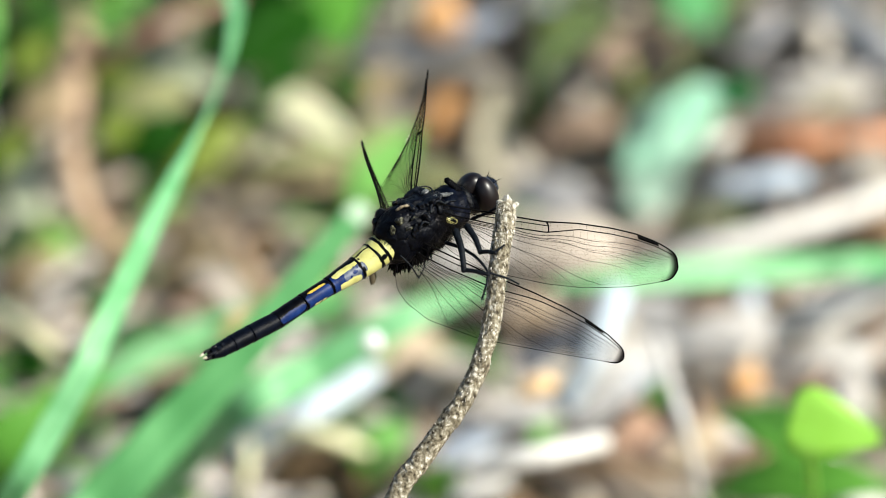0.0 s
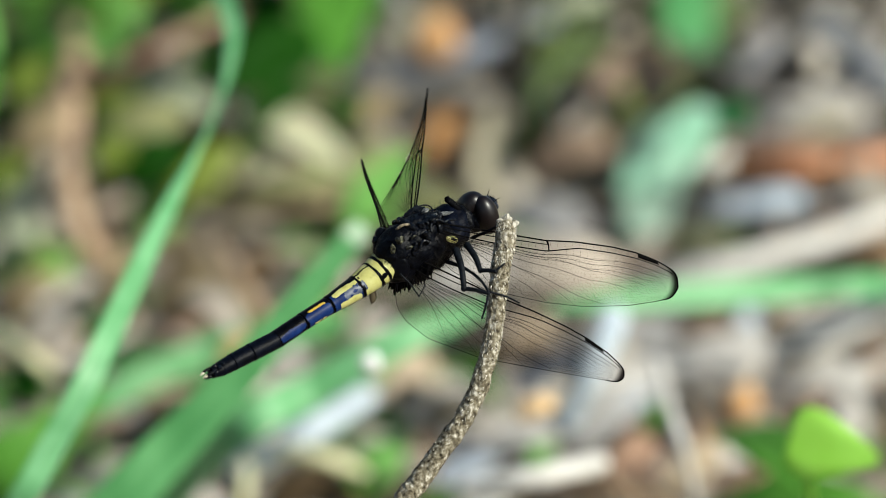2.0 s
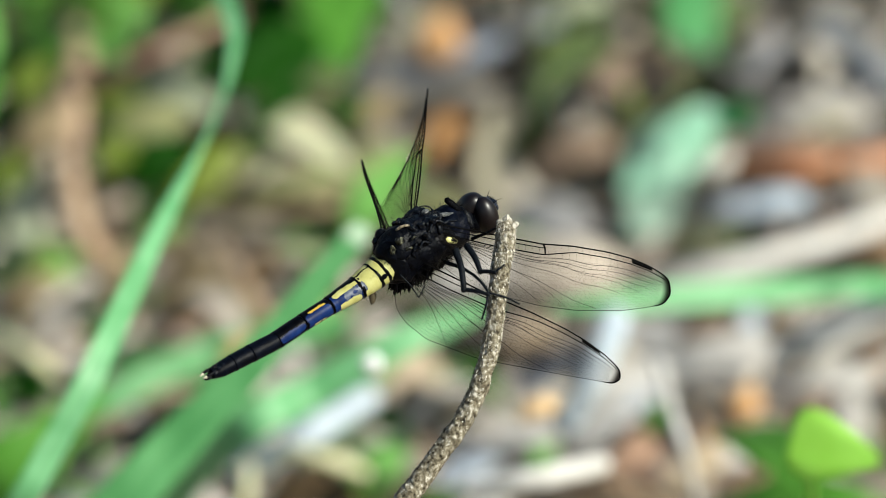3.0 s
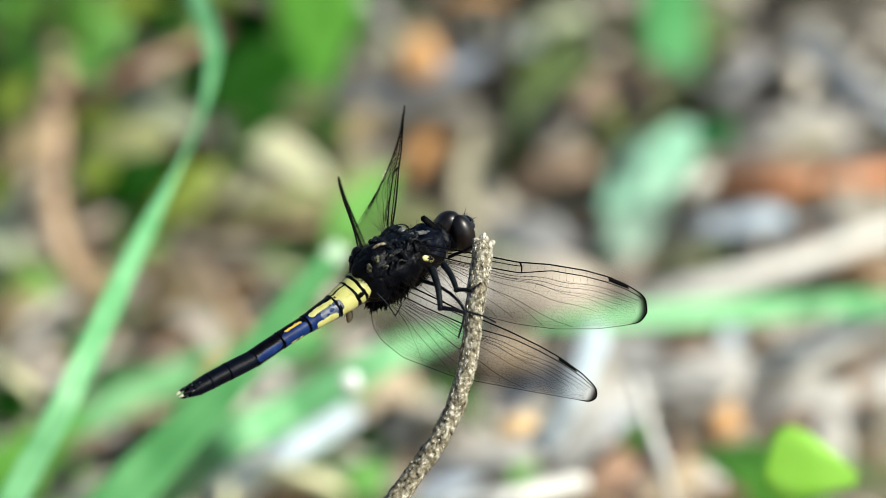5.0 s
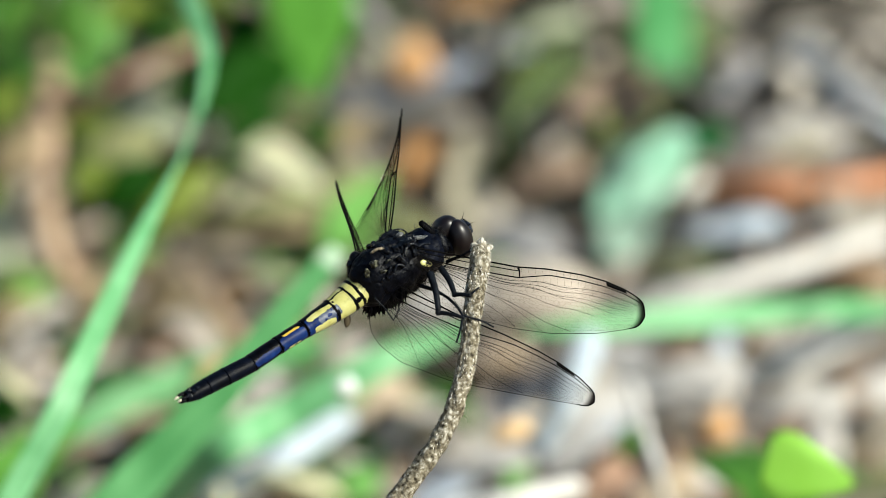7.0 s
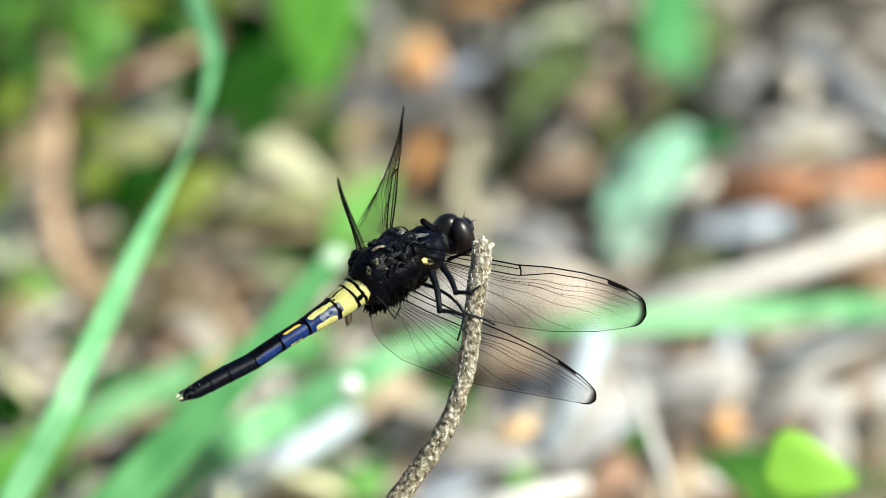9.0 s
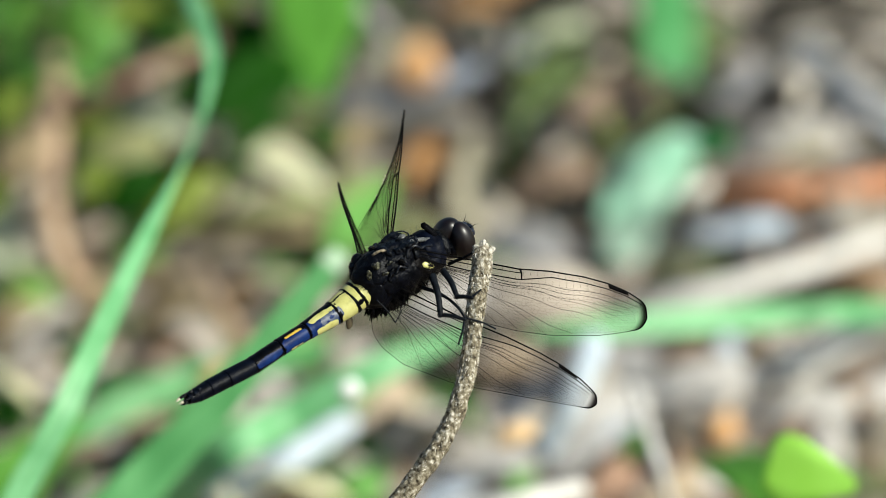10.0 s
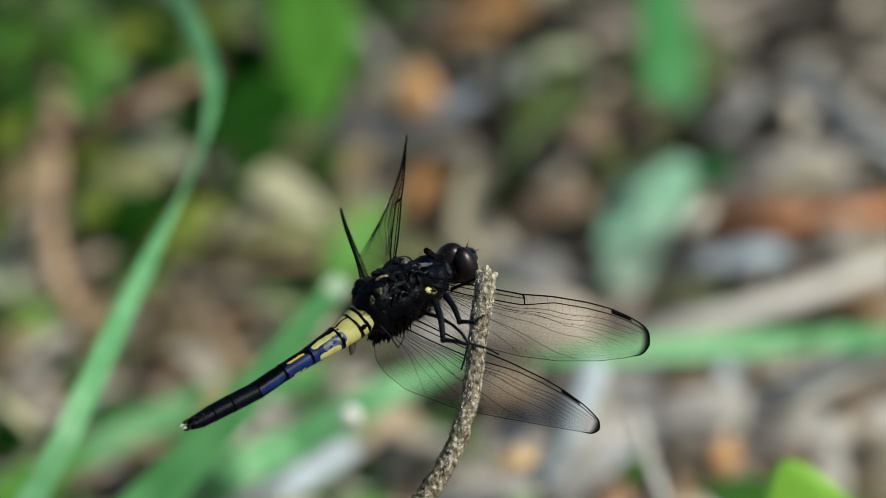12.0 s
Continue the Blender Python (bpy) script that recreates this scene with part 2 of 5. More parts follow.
def ribbon(shape, pts, widths, fold=0.25, thick=0.25, turn=0.0, mat=0, n=26, lean=None):
    """A leaf blade along pts: five points across, folded along its midrib, with thickness."""
    path = smooth_path(pts, n)
    tang = np.gradient(path, axis=0)
    tang /= np.linalg.norm(tang, axis=1)[:, None]
    up = np.array(lean or facing(None), float)
    verts = []
    w_at = np.interp(np.linspace(0, 1, n), np.linspace(0, 1, len(widths)), widths)
    for k in range(n):
        side = np.cross(tang[k], up)
        side /= np.linalg.norm(side)
        face = np.cross(side, tang[k])
        a = turn * (k / (n - 1) - 0.5)
        s2, f2 = side * math.cos(a) + face * math.sin(a), face * math.cos(a) - side * math.sin(a)
        for layer in (0, 1):
            for c in (-1, -0.5, 0, 0.5, 1):
                verts.append(path[k] + s2 * c * w_at[k] / 2 + f2 * (abs(c) ** 1.5 * fold * w_at[k] * 0.5 - layer * thick))
    faces = []
    for k in range(n - 1):
        o, q = k * 10, (k + 1) * 10
        for c in range(4):
            faces.append((o + c, o + c + 1, q + c + 1, q + c))
            faces.append((o + 5 + c + 1, o + 5 + c, q + 5 + c, q + 5 + c + 1))
        faces.append((o + 5, o, q, q + 5))
        faces.append((o + 4, o + 9, q + 9, q + 4))
    e = (n - 1) * 10
    faces += [(0, 5, 6, 1), (1, 6, 7, 2), (2, 7, 8, 3), (3, 8, 9, 4)]
    faces += [(e + 1, e + 6, e + 5, e), (e + 2, e + 7, e + 6, e + 1), (e + 3, e + 8, e + 7, e + 2), (e + 4, e + 9, e + 8, e + 3)]
    return shape.add(verts, faces, mat)


def grass_blade(label, pts, widths, mat, fold=0.25, turn=0.0, tip=None, lean=(0.15, -0.85, 0.5)):
    ob = part("grass_blade", ribbon(Shape(), pts, widths, fold, turn=turn, n=40, lean=lean), mat)
    tagged(ob, label, "grass", "grass blades")
    rib = Shape()
    path = smooth_path(pts, 30)
    tube(rib, path - np.array(lean) * 0.2, np.interp(np.linspace(0, 1, 30), np.linspace(0, 1, len(widths)), widths) * 0.06 + 0.05, 6)
    part("midrib", rib, mat, ob)
    if tip:
        a, b = np.array(pts[-2], float), np.array(pts[-1], float)
        way = (b - a) / np.linalg.norm(b - a)
        part("cut_tip", ribbon(Shape(), [b - way * 1.2, b, b + way * 1.6], [widths[-1] * 1.03, widths[-1], widths[-1] * 0.7], fold, thick=0.4, n=8, lean=lean), tip, ob, "pale dried cut tip")
    return ob


OUTLINES = {
    "oval": [0.04, 0.55, 0.85, 1.0, 1.0, 0.85, 0.6, 0.08],
    "heart": [0.5, 0.95, 1.0, 0.97, 0.85, 0.7, 0.5, 0.12],
    "lance": [0.06, 0.5, 0.85, 1.0, 0.9, 0.65, 0.35, 0.04],
    "lobed": [0.4, 0.78, 0.93, 0.99, 1.0, 0.97, 0.92, 0.87, 0.81, 0.76, 0.7, 0.63, 0.52, 0.3],
    "blunt": [0.7, 0.92, 1.0, 1.0, 0.98, 0.96, 0.9, 0.6],
    "cordate": [0.72, 0.98, 1.0, 0.93, 0.8, 0.66, 0.5, 0.35, 0.14],
    "torn": [0.5, 0.8, 1.0, 0.75, 0.95, 0.8, 0.7, 0.4],
}


def leaf(name, label, p0, p1, width, mat, outline="oval", bow=0.12, fold=0.2, stalk=None, lean=None, category="leaf", rise=None):
    """A leaf from its base p0 to its tip p1, bowed upwards, with a raised midrib and side veins."""
    a, b = np.array(p0, float), np.array(p1, float)
    up = np.array(lean or facing(None), float)
    length = np.linalg.norm(b - a)
    pts = [a, a * 0.67 + b * 0.33 + up * bow * length, a * 0.33 + b * 0.67 + up * bow * length * 0.9, b]
    shape = ribbon(Shape(), pts, [w * width for w in OUTLINES[outline]], fold, thick=0.3, n=24, lean=lean)
    ob = tagged(part(name, shape, mat), label, category, "dead leaves in the litter" if name == "dead_leaf" else "green leaves among the litter")
    path = smooth_path(pts, 14)
    rib = tube(Shape(), path - up * 0.12, np.linspace(0.02, 0.006, 14) * width, 6)
    part("midrib", rib, mat, ob)
    if stalk:
        part("stalk", tube(Shape(), smooth_path([rise or p0, *stalk], 16), np.linspace(0.045, 0.06, 16) * width + 0.2, 8), mat, ob)
    return ob


def stick(name, label, pts, radius, mat, category="twig", taper=0.75, knots=0.12):
    """A dry stick or stalk with an uneven skin and a broken end."""
    n = 40
    path = smooth_path(pts, n)
    rr = rings(path, np.linspace(1, taper, n) * radius, 14)
    for i in range(n):
        for j in range(14):
            c = path[i]
            rr[i, j] += (rr[i, j] - c) * (knots * noise.noise(Vector(rr[i, j] / (radius * 1.2))) + 0.5 * knots * noise.noise(Vector(rr[i, j] / (radius * 0.4))))
    ob = tagged(part(name, skin(Shape(), rr), mat), label, category, group="dry sticks and stalks in the litter" if category != "moss" else "mossy strands")
    for end, inner, r in ((path[0], path[2], radius), (path[-1], path[-3], radius * taper)):
        way = (end - inner) / np.linalg.norm(end - inner)
        part("broken_end", tube(Shape(), [end - way * r * 0.4, end + way * r * 0.25, end + way * r * 0.5], [r * 0.95, r * 0.8, r * 0.35], 9), mat, ob)
    k = n // 3
    part("knot", ball(Shape(), rr[k, 2] * 0.8 + path[k] * 0.2, (radius * 0.45,) * 3, 8, bump=radius * 0.2, grain=radius * 0.5), mat, ob)
    return ob


def pebble(name, label, centre, radii, mat, category):
    return tagged(part(name, ball(Shape(), centre, radii, 14, bump=min(radii) * 0.35, grain=min(radii)), mat), label, category)


def litter(name, label, count, area, length, width, mats, seed, kind_of="flake", lift=5.0, steep=0.35, spread=0):
    """Loose dry pieces lying over one another, too many to count."""
    rng = random.Random(seed)
    shape = Shape()
    for _ in range(count):
        x, y = rng.uniform(area[0], area[1]), rng.uniform(area[2], area[3])
        if spread:
            x, y = rng.gauss(0, spread), 440 + rng.gauss(0, spread)
            if abs(x) < 125 and 290 < y < 640:
                continue
        z = swell(x / 1000, y / 1000) - 2.5 + rng.random() ** 1.5 * lift
        head, tilt = rng.uniform(0, math.tau), rng.gauss(0, steep)
        ln = rng.uniform(*length)
        way = np.array((math.cos(head) * math.cos(tilt), math.sin(head) * math.cos(tilt), math.sin(tilt)))
        a = np.array((x, y, max(z, 0.2 + abs(way[2]) * ln / 2 - 3)))
        if kind_of == "straw":
            side = np.array((-way[1], way[0], 0)) * ln * rng.uniform(-0.15, 0.15)
            r = rng.uniform(*width)
            tube(shape, [a - way * ln / 2, a + side, a + way * ln / 2], [r, r, r * 0.6], 5)
        else:
            w = rng.uniform(*width)
            side = np.cross(way, (rng.gauss(0, 0.4), rng.gauss(0, 0.4), 1.0))
            side /= np.linalg.norm(side)
            nrm = np.cross(side, way)
            verts, m = [], 4
            curl = rng.uniform(-0.3, 0.5)
            for i in range(m + 1):
                s = i / m
                half = w / 2 * (0.25 + math.sin(math.pi * min(1, s * 0.9 + 0.08)) * rng.uniform(0.75, 1.1))
                for c in (-1, 0, 1):
                    verts.append(a + way * ln * (s - 0.5) + side * half * c + nrm * (curl * w * c * c * 0.5 + 0.12 * ln * math.sin(math.pi * s)))
            verts += [v - nrm * 0.25 for v in verts]
            k = 3 * (m + 1)
            faces = []
            for i in range(m):
                for c in range(2):
                    q = i * 3 + c
                    faces += [(q, q + 1, q + 4, q + 3), (k + q + 3, k + q + 4, k + q + 1, k + q)]
                faces += [(i * 3, i * 3 + 3, k + i * 3 + 3, k + i * 3), (k + i * 3 + 2, k + i * 3 + 5, i * 3 + 5, i * 3 + 2)]
            faces += [(1, 0, k, k + 1), (2, 1, k + 1, k + 2), (k - 3, k - 2, 2 * k - 2, 2 * k - 3), (k - 2, k - 1, 2 * k - 1, 2 * k - 2)]
            shape.add(verts, faces)
    return tagged(part(name, shape, mats), label, "litter", kind="stuff")


blade_green = stained("blade_green", [(0.3, tone(104, 176, 112)), (0.7, tone(144, 208, 150))], 7.0, 0.45, 0.15, through_light=0.25, grain=0.6)
blade_deep = stained("blade_deep", [(0.3, tone(80, 150, 84)), (0.7, tone(112, 182, 114))], 7.0, 0.45, 0.15, through_light=0.25, grain=0.6)
leaf_lime = stained("leaf_lime", [(0.3, tone(150, 208, 76)), (0.7, tone(176, 230, 106))], 8.0, 0.5, 0.15, through_light=0.35, grain=0.6, spec=0.12)
dry_blush = stained("dry_blush", [(0.3, tone(186, 172, 155)), (0.7, tone(214, 201, 185))], 6.0, 0.75, 0.2, grain=0.5)
dry_ice = stained("dry_ice", [(0.3, tone(180, 192, 204)), (0.7, tone(214, 224, 232))], 6.0, 0.65, 0.2, grain=0.5)
dry_hay = stained("dry_hay", [(0.3, tone(120, 122, 78)), (0.7, tone(152, 152, 104))], 6.0, 0.75, 0.2, grain=0.5)
# White used to paint a glint.
glint_white = stained("glint_white", [(0.3, tone(240, 240, 236)), (0.7, tone(250, 250, 248))], 4.0, 0.25, 0.05, grain=0.4)
dry_ash = stained("dry_ash", [(0.3, tone(162, 157, 152)), (0.7, tone(206, 201, 195))], 5.0, 0.8, 0.3, grain=0.5)
leaf_mint = stained("leaf_mint", [(0.3, tone(140, 196, 164)), (0.7, tone(178, 220, 194))], 8.0, 0.4, 0.15, through_light=0.2, grain=0.6)
leaf_green = stained("leaf_green", [(0.3, tone(62, 106, 34)), (0.7, tone(92, 138, 54))], 8.0, 0.5, 0.15, through_light=0.3, grain=0.6, spec=0.12)
# Darkened leaf green; on the oval leaves it paints the shade among the grass.
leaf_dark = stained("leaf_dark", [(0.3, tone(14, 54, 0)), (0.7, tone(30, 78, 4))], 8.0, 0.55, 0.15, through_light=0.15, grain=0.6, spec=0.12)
moss_olive = stained("moss_olive", [(0.3, tone(72, 94, 42)), (0.7, tone(108, 128, 70))], 5.0, 0.8, 0.3, grain=0.6)
dry_tan = stained("dry_tan", [(0.3, tone(154, 134, 108)), (0.7, tone(190, 172, 146))], 5.0, 0.8, 0.3, grain=0.5)
dry_cream = stained("dry_cream", [(0.3, tone(228, 223, 172)), (0.7, tone(248, 245, 204))], 6.0, 0.7, 0.2, grain=0.5)
dry_white = stained("dry_white", [(0.3, tone(196, 190, 182)), (0.7, tone(234, 230, 224))], 6.0, 0.7, 0.3, grain=0.5)
dry_blue = stained("dry_blue", [(0.3, tone(160, 168, 178)), (0.7, tone(204, 210, 220))], 6.0, 0.6, 0.2, grain=0.5)
leaf_haze = stained("leaf_haze", [(0.3, tone(132, 162, 142)), (0.7, tone(164, 188, 170))], 8.0, 0.5, 0.15, through_light=0.15, grain=0.6)
leaf_emerald = stained("leaf_emerald", [(0.3, tone(22, 116, 48)), (0.7, tone(44, 148, 70))], 8.0, 0.5, 0.15, through_light=0.2, grain=0.6, spec=0.12)
dry_celadon = stained("dry_celadon", [(0.3, tone(156, 190, 154)), (0.7, tone(190, 214, 184))], 5.0, 0.6, 0.2, grain=0.5)
dry_pearl = stained("dry_pearl", [(0.3, tone(226, 220, 204)), (0.7, tone(246, 242, 232))], 5.0, 0.6, 0.2, grain=0.5)
dry_fawn = stained("dry_fawn", [(0.3, tone(176, 146, 116)), (0.7, tone(204, 174, 144))], 5.0, 0.8, 0.3, grain=0.5)
dry_pink = stained("dry_pink", [(0.3, tone(150, 118, 96)), (0.7, tone(184, 150, 126))], 5.0, 0.8, 0.3, grain=0.5)
dry_beige = stained("dry_beige", [(0.3, tone(164, 154, 128)), (0.7, tone(192, 183, 156))], 6.0, 0.75, 0.2, grain=0.5)
dry_apricot = stained("dry_apricot", [(0.3, tone(240, 190, 130)), (0.7, tone(252, 216, 164))], 5.0, 0.6, 0.3, grain=0.5)
dry_orange = stained("dry_orange", [(0.3, tone(206, 150, 96)), (0.7, tone(232, 186, 134))], 5.0, 0.7, 0.3, grain=0.5)
dry_ochre = stained("dry_ochre", [(0.3, tone(164, 116, 66)), (0.7, tone(196, 148, 94))], 5.0, 0.7, 0.3, grain=0.5)
leaf_vivid = stained("leaf_vivid", [(0.3, tone(82, 140, 46)), (0.7, tone(106, 166, 68))], 8.0, 0.5, 0.15, through_light=0.3, grain=0.6, spec=0.12)
dry_slate = stained("dry_slate", [(0.3, tone(108, 116, 130)), (0.7, tone(150, 156, 168))], 5.0, 0.8, 0.3, grain=0.5)
dry_sage = stained("dry_sage", [(0.3, tone(158, 164, 130)), (0.7, tone(190, 196, 164))], 6.0, 0.7, 0.2, grain=0.5)
leaf_spring = stained("leaf_spring", [(0.3, tone(108, 168, 76)), (0.7, tone(134, 190, 102))], 8.0, 0.5, 0.15, through_light=0.3, grain=0.6, spec=0.12)
dry_fog = stained("dry_fog", [(0.3, tone(130, 128, 130)), (0.7, tone(166, 164, 166))], 5.0, 0.75, 0.3, grain=0.5)
leaf_bluish = stained("leaf_bluish", [(0.3, tone(78, 152, 84)), (0.7, tone(106, 180, 112))], 8.0, 0.5, 0.15, through_light=0.25, grain=0.6)
dry_drab = stained("dry_drab", [(0.3, tone(120, 104, 74)), (0.7, tone(158, 140, 106))], 5.0, 0.85, 0.3, grain=0.5)
dry_rust = stained("dry_rust", [(0.3, tone(172, 108, 70)), (0.7, tone(206, 144, 104))], 5.0, 0.8, 0.3, grain=0.5)
dry_brown = stained("dry_brown", [(0.3, tone(112, 92, 76)), (0.7, tone(156, 134, 114))], 5.0, 0.85, 0.3, grain=0.5)
dry_umber_dark = stained("dry_umber_dark", [(0.3, tone(70, 52, 30)), (0.7, tone(112, 90, 58))], 5.0, 0.85, 0.3, grain=0.5)
dry_umber = stained("dry_umber", [(0.3, tone(158, 122, 98)), (0.7, tone(190, 156, 132))], 5.0, 0.85, 0.3, grain=0.5)
# Near-black that paints the shade of litter hollows; also colours one dark stem.
shade_and_stem_black = stained("shade_and_stem_black", [(0.3, tone(20, 16, 10)), (0.7, tone(40, 33, 22))], 5.0, 0.9, 0.3, grain=0.5)
leaf_olive = stained("leaf_olive", [(0.3, tone(100, 118, 42)), (0.7, tone(140, 156, 68))], 6.0, 0.6, 0.2, through_light=0.2, grain=0.5, spec=0.12)
dry_grey = stained("dry_grey", [(0.3, tone(130, 126, 124)), (0.7, tone(182, 179, 176))], 5.0, 0.85, 0.3, grain=0.5)
flake_mix = mixed("flake_mix", [(0.0, tone(172, 162, 148)), (0.14, tone(146, 138, 124)), (0.28, tone(198, 188, 172)), (0.4, tone(110, 98, 78)), (0.52, tone(212, 205, 194)), (0.63, tone(152, 124, 96)), (0.72, tone(120, 126, 84)), (0.8, tone(84, 74, 58)), (0.9, tone(182, 164, 140))])
# Dimmed litter colours: the shade of the far ground is in the paint.
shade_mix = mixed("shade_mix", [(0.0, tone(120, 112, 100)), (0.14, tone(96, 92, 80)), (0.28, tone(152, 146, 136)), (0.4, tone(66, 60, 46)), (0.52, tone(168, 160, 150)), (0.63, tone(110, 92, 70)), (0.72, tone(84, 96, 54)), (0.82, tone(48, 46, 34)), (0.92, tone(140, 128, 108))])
straw_mix = mixed("straw_mix", [(0.0, tone(196, 184, 168)), (0.25, tone(160, 146, 132)), (0.45, tone(222, 212, 196)), (0.62, tone(140, 112, 88)), (0.8, tone(180, 168, 160))])
# Pale colours that paint stronger sun onto the near litter.
pale_mix = mixed("pale_mix", [(0.0, tone(210, 200, 190)), (0.3, tone(186, 172, 158)), (0.5, tone(226, 220, 212)), (0.7, tone(186, 174, 164)), (0.85, tone(214, 190, 160))])
green_mix = mixed("green_mix", [(0.0, tone(70, 120, 50)), (0.35, tone(106, 150, 70)), (0.65, tone(56, 92, 34)), (0.85, tone(130, 170, 96))])

litter("leaf_litter", "dry curled grey and brown leaf fragments on the soil", 800, (-140, 140, 270, 490), (9, 28), (6, 15), flake_mix, 21)
# Far litter takes the darkened colours in place of cast shade.
litter("shaded_litter", "brown and grey leaf fragments darkened for shade on the far soil", 1000, (-140, 140, 480, 760), (9, 28), (6, 15), shade_mix, 31)
litter("dead_leaf_litter", "small broken brown leaf bits on the soil", 1500, (-120, 120, 300, 700), (4, 10), (2.5, 6), flake_mix, 22, lift=7.0)
# Near ground only: its brighter sunlight is put into these pale bits.
litter("sunlit_pale_litter", "pale leaf and bark bits coloured as sunlit near litter", 620, (-115, 115, 290, 440), (8, 24), (4, 10), pale_mix, 26, lift=8.0)
litter("straw_litter", "thin dry grass stems lying crosswise on the ground", 900, (-130, 130, 300, 700), (24, 70), (0.5, 1.3), straw_mix, 23, kind_of="straw", lift=8.0, steep=0.12)
litter("green_shoots", "small green shoots and moss between the litter", 700, (-135, -6, 330, 720), (8, 24), (3, 6.5), green_mix, 24, lift=12.0, steep=0.6)
litter("outer_litter", "dry leaf fragments scattered thinly over the soil", 4200, (-140, 140, 270, 490), (10, 34), (6, 18), flake_mix, 41, spread=420)
litter("outer_shoots", "short green shoots scattered over the soil", 900, (-140, 140, 270, 490), (10, 40), (2, 6), green_mix, 42, lift=14.0, steep=0.7, spread=420)
litter("moss_shoots", "sparse small green shoots between the litter", 70, (0, 120, 320, 700), (6, 14), (2, 5), green_mix, 25, lift=7.0, steep=0.6)

grass_blade("long arching green grass blade", [(-82.1, 279.9, 0.0), (-64.9, 155.1, 81.2), (-55.0, 132.6, 106.4), (-49.9, 135.0, 114.9), (-44.6, 140.0, 123.6), (-39.6, 155.0, 129.3), (-35.3, 172.0, 132.3), (-31.8, 190.0, 132.5), (-29.4, 207.0, 131.9), (-28.1, 222.0, 131.6), (-28.0, 233.0, 131.9), (-29.8, 245.0, 132.6), (-31.7, 256.0, 132.2), (-34.9, 272.0, 130.6)], [2.4, 3.6, 3.6, 3.6, 3.5, 3.1, 2.2, 0.6, 0.5, 1.4, 2.2, 2.4, 2.4, 2.2], blade_green, turn=0.5)
grass_blade("broad green grass blade with a pale cut tip", [(-70.9, 279.9, 0.0), (-54.4, 189.5, 67.2), (-44.4, 186.2, 81.2), (-35.4, 191.2, 89.6), (-25.0, 196.7, 99.4), (-16.8, 202.7, 107.8), (-11.4, 206.1, 113.4)], [4.8, 6.8, 7.4, 6.4, 4.9, 3.9, 3.3], blade_deep, tip=dry_celadon)
grass_blade("long green grass blade lying over the litter", [(-54.5, 326.2, 0.0), (-31.0, 269.5, 53.2), (-17.6, 273.5, 60.2), (-6.6, 276.0, 65.8), (1.3, 281.0, 67.2), (7.6, 286.8, 67.2)], [4.1, 5.5, 5.2, 4.7, 3.5, 0.6], blade_green)
grass_blade("green grass blade crossing behind the others", [(-70.3, 358.8, 8.4), (-55.8, 349.4, 19.6), (-40.2, 357.7, 25.2), (-25.4, 367.8, 25.2), (-13.9, 395.0, 16.8)], [3.6, 4.6, 4.6, 4.2, 2.5], blade_deep)
grass_blade("short broad fresh green blade", [(-73.8, 319.9, 11.2), (-64.3, 310.9, 28.0), (-56.2, 315.2, 33.6), (-49.1, 322.5, 37.8)], [12.3, 11.3, 7.3, 1.6], leaf_vivid)
leaf("leaf", "bright lime-green heart-shaped young leaf on a thin stalk", (44.6, 149.1, 110.0), (56.0, 148.3, 107.0), 9.2, leaf_lime, "cordate", bow=0.03, fold=0.05, lean=(0.1, -0.88, 0.42), stalk=[(48.3, 170.6, 90.0), (50.6, 227.0, 56.0), (52.9, 313.1, 0.0)], rise=(47.2, 147.5, 106.0))
leaf("leaf", "deep green leaf below the lime-green one", (38.3, 287.0, 47.0), (50.7, 255.3, 53.0), 9.6, leaf_vivid, "oval")
leaf("leaf", "olive-green leaf low on the ground", (36.7, 299.5, 28.0), (65.2, 289.4, 33.6), 9.7, leaf_vivid, "lance")
leaf("leaf", "pale mint-green oval leaf with a soft sheen", (27.5, 447.6, 14.0), (44.2, 461.6, 22.0), 10.4, leaf_mint, "lance", bow=0.04)
leaf("leaf", "small deep green leaf tip", (41.4, 426.2, 34.0), (47.7, 425.1, 38.0), 5.4, leaf_emerald, "oval", bow=0.02)
leaf("leaf", "upright green leaf with a blunt end", (39.4, 497.3, 16.0), (38.2, 522.9, 28.0), 8.8, leaf_bluish, "blunt", bow=0.04)
leaf("leaf", "hanging broad green leaf with a pointed end", (-18.6, 519.1, 33.0), (-15.6, 473.9, 22.0), 15.5, leaf_vivid, "lance", bow=0.04)
# Oval leaves whose dark green stands for shade.
leaf("leaf", "oval leaf with shade put into its dark green", (-33.3, 467.2, 22.0), (-19.4, 482.5, 27.0), 12.5, leaf_dark, "oval", bow=0.03)
leaf("leaf", "oval leaf with shade put into its dark green", (-49.6, 437.3, 19.6), (-38.0, 441.7, 23.8), 8.6, leaf_dark, "oval")
leaf("leaf", "oval leaf with shade put into its dark green", (-67.2, 472.3, 16.8), (-64.0, 484.9, 21.0), 7.0, leaf_dark, "oval")
leaf("leaf", "fresh green leaf beneath the wings", (-14.5, 433.2, 14.0), (-3.9, 451.5, 20.0), 7.5, leaf_spring, "lance", bow=0.03)
leaf("leaf", "yellowish green leaf beneath the wings", (-10.9, 447.2, 14.0), (3.0, 431.7, 17.0), 5.5, dry_hay, "torn")
leaf("leaf", "narrow fresh green leaf among the grass", (-69.6, 517.2, 11.2), (-58.0, 488.0, 16.8), 7.5, leaf_green, "lance")
leaf("leaf", "narrow fresh green leaf among the grass", (-54.1, 508.0, 11.2), (-48.1, 522.4, 16.8), 8.1, leaf_green, "lance")
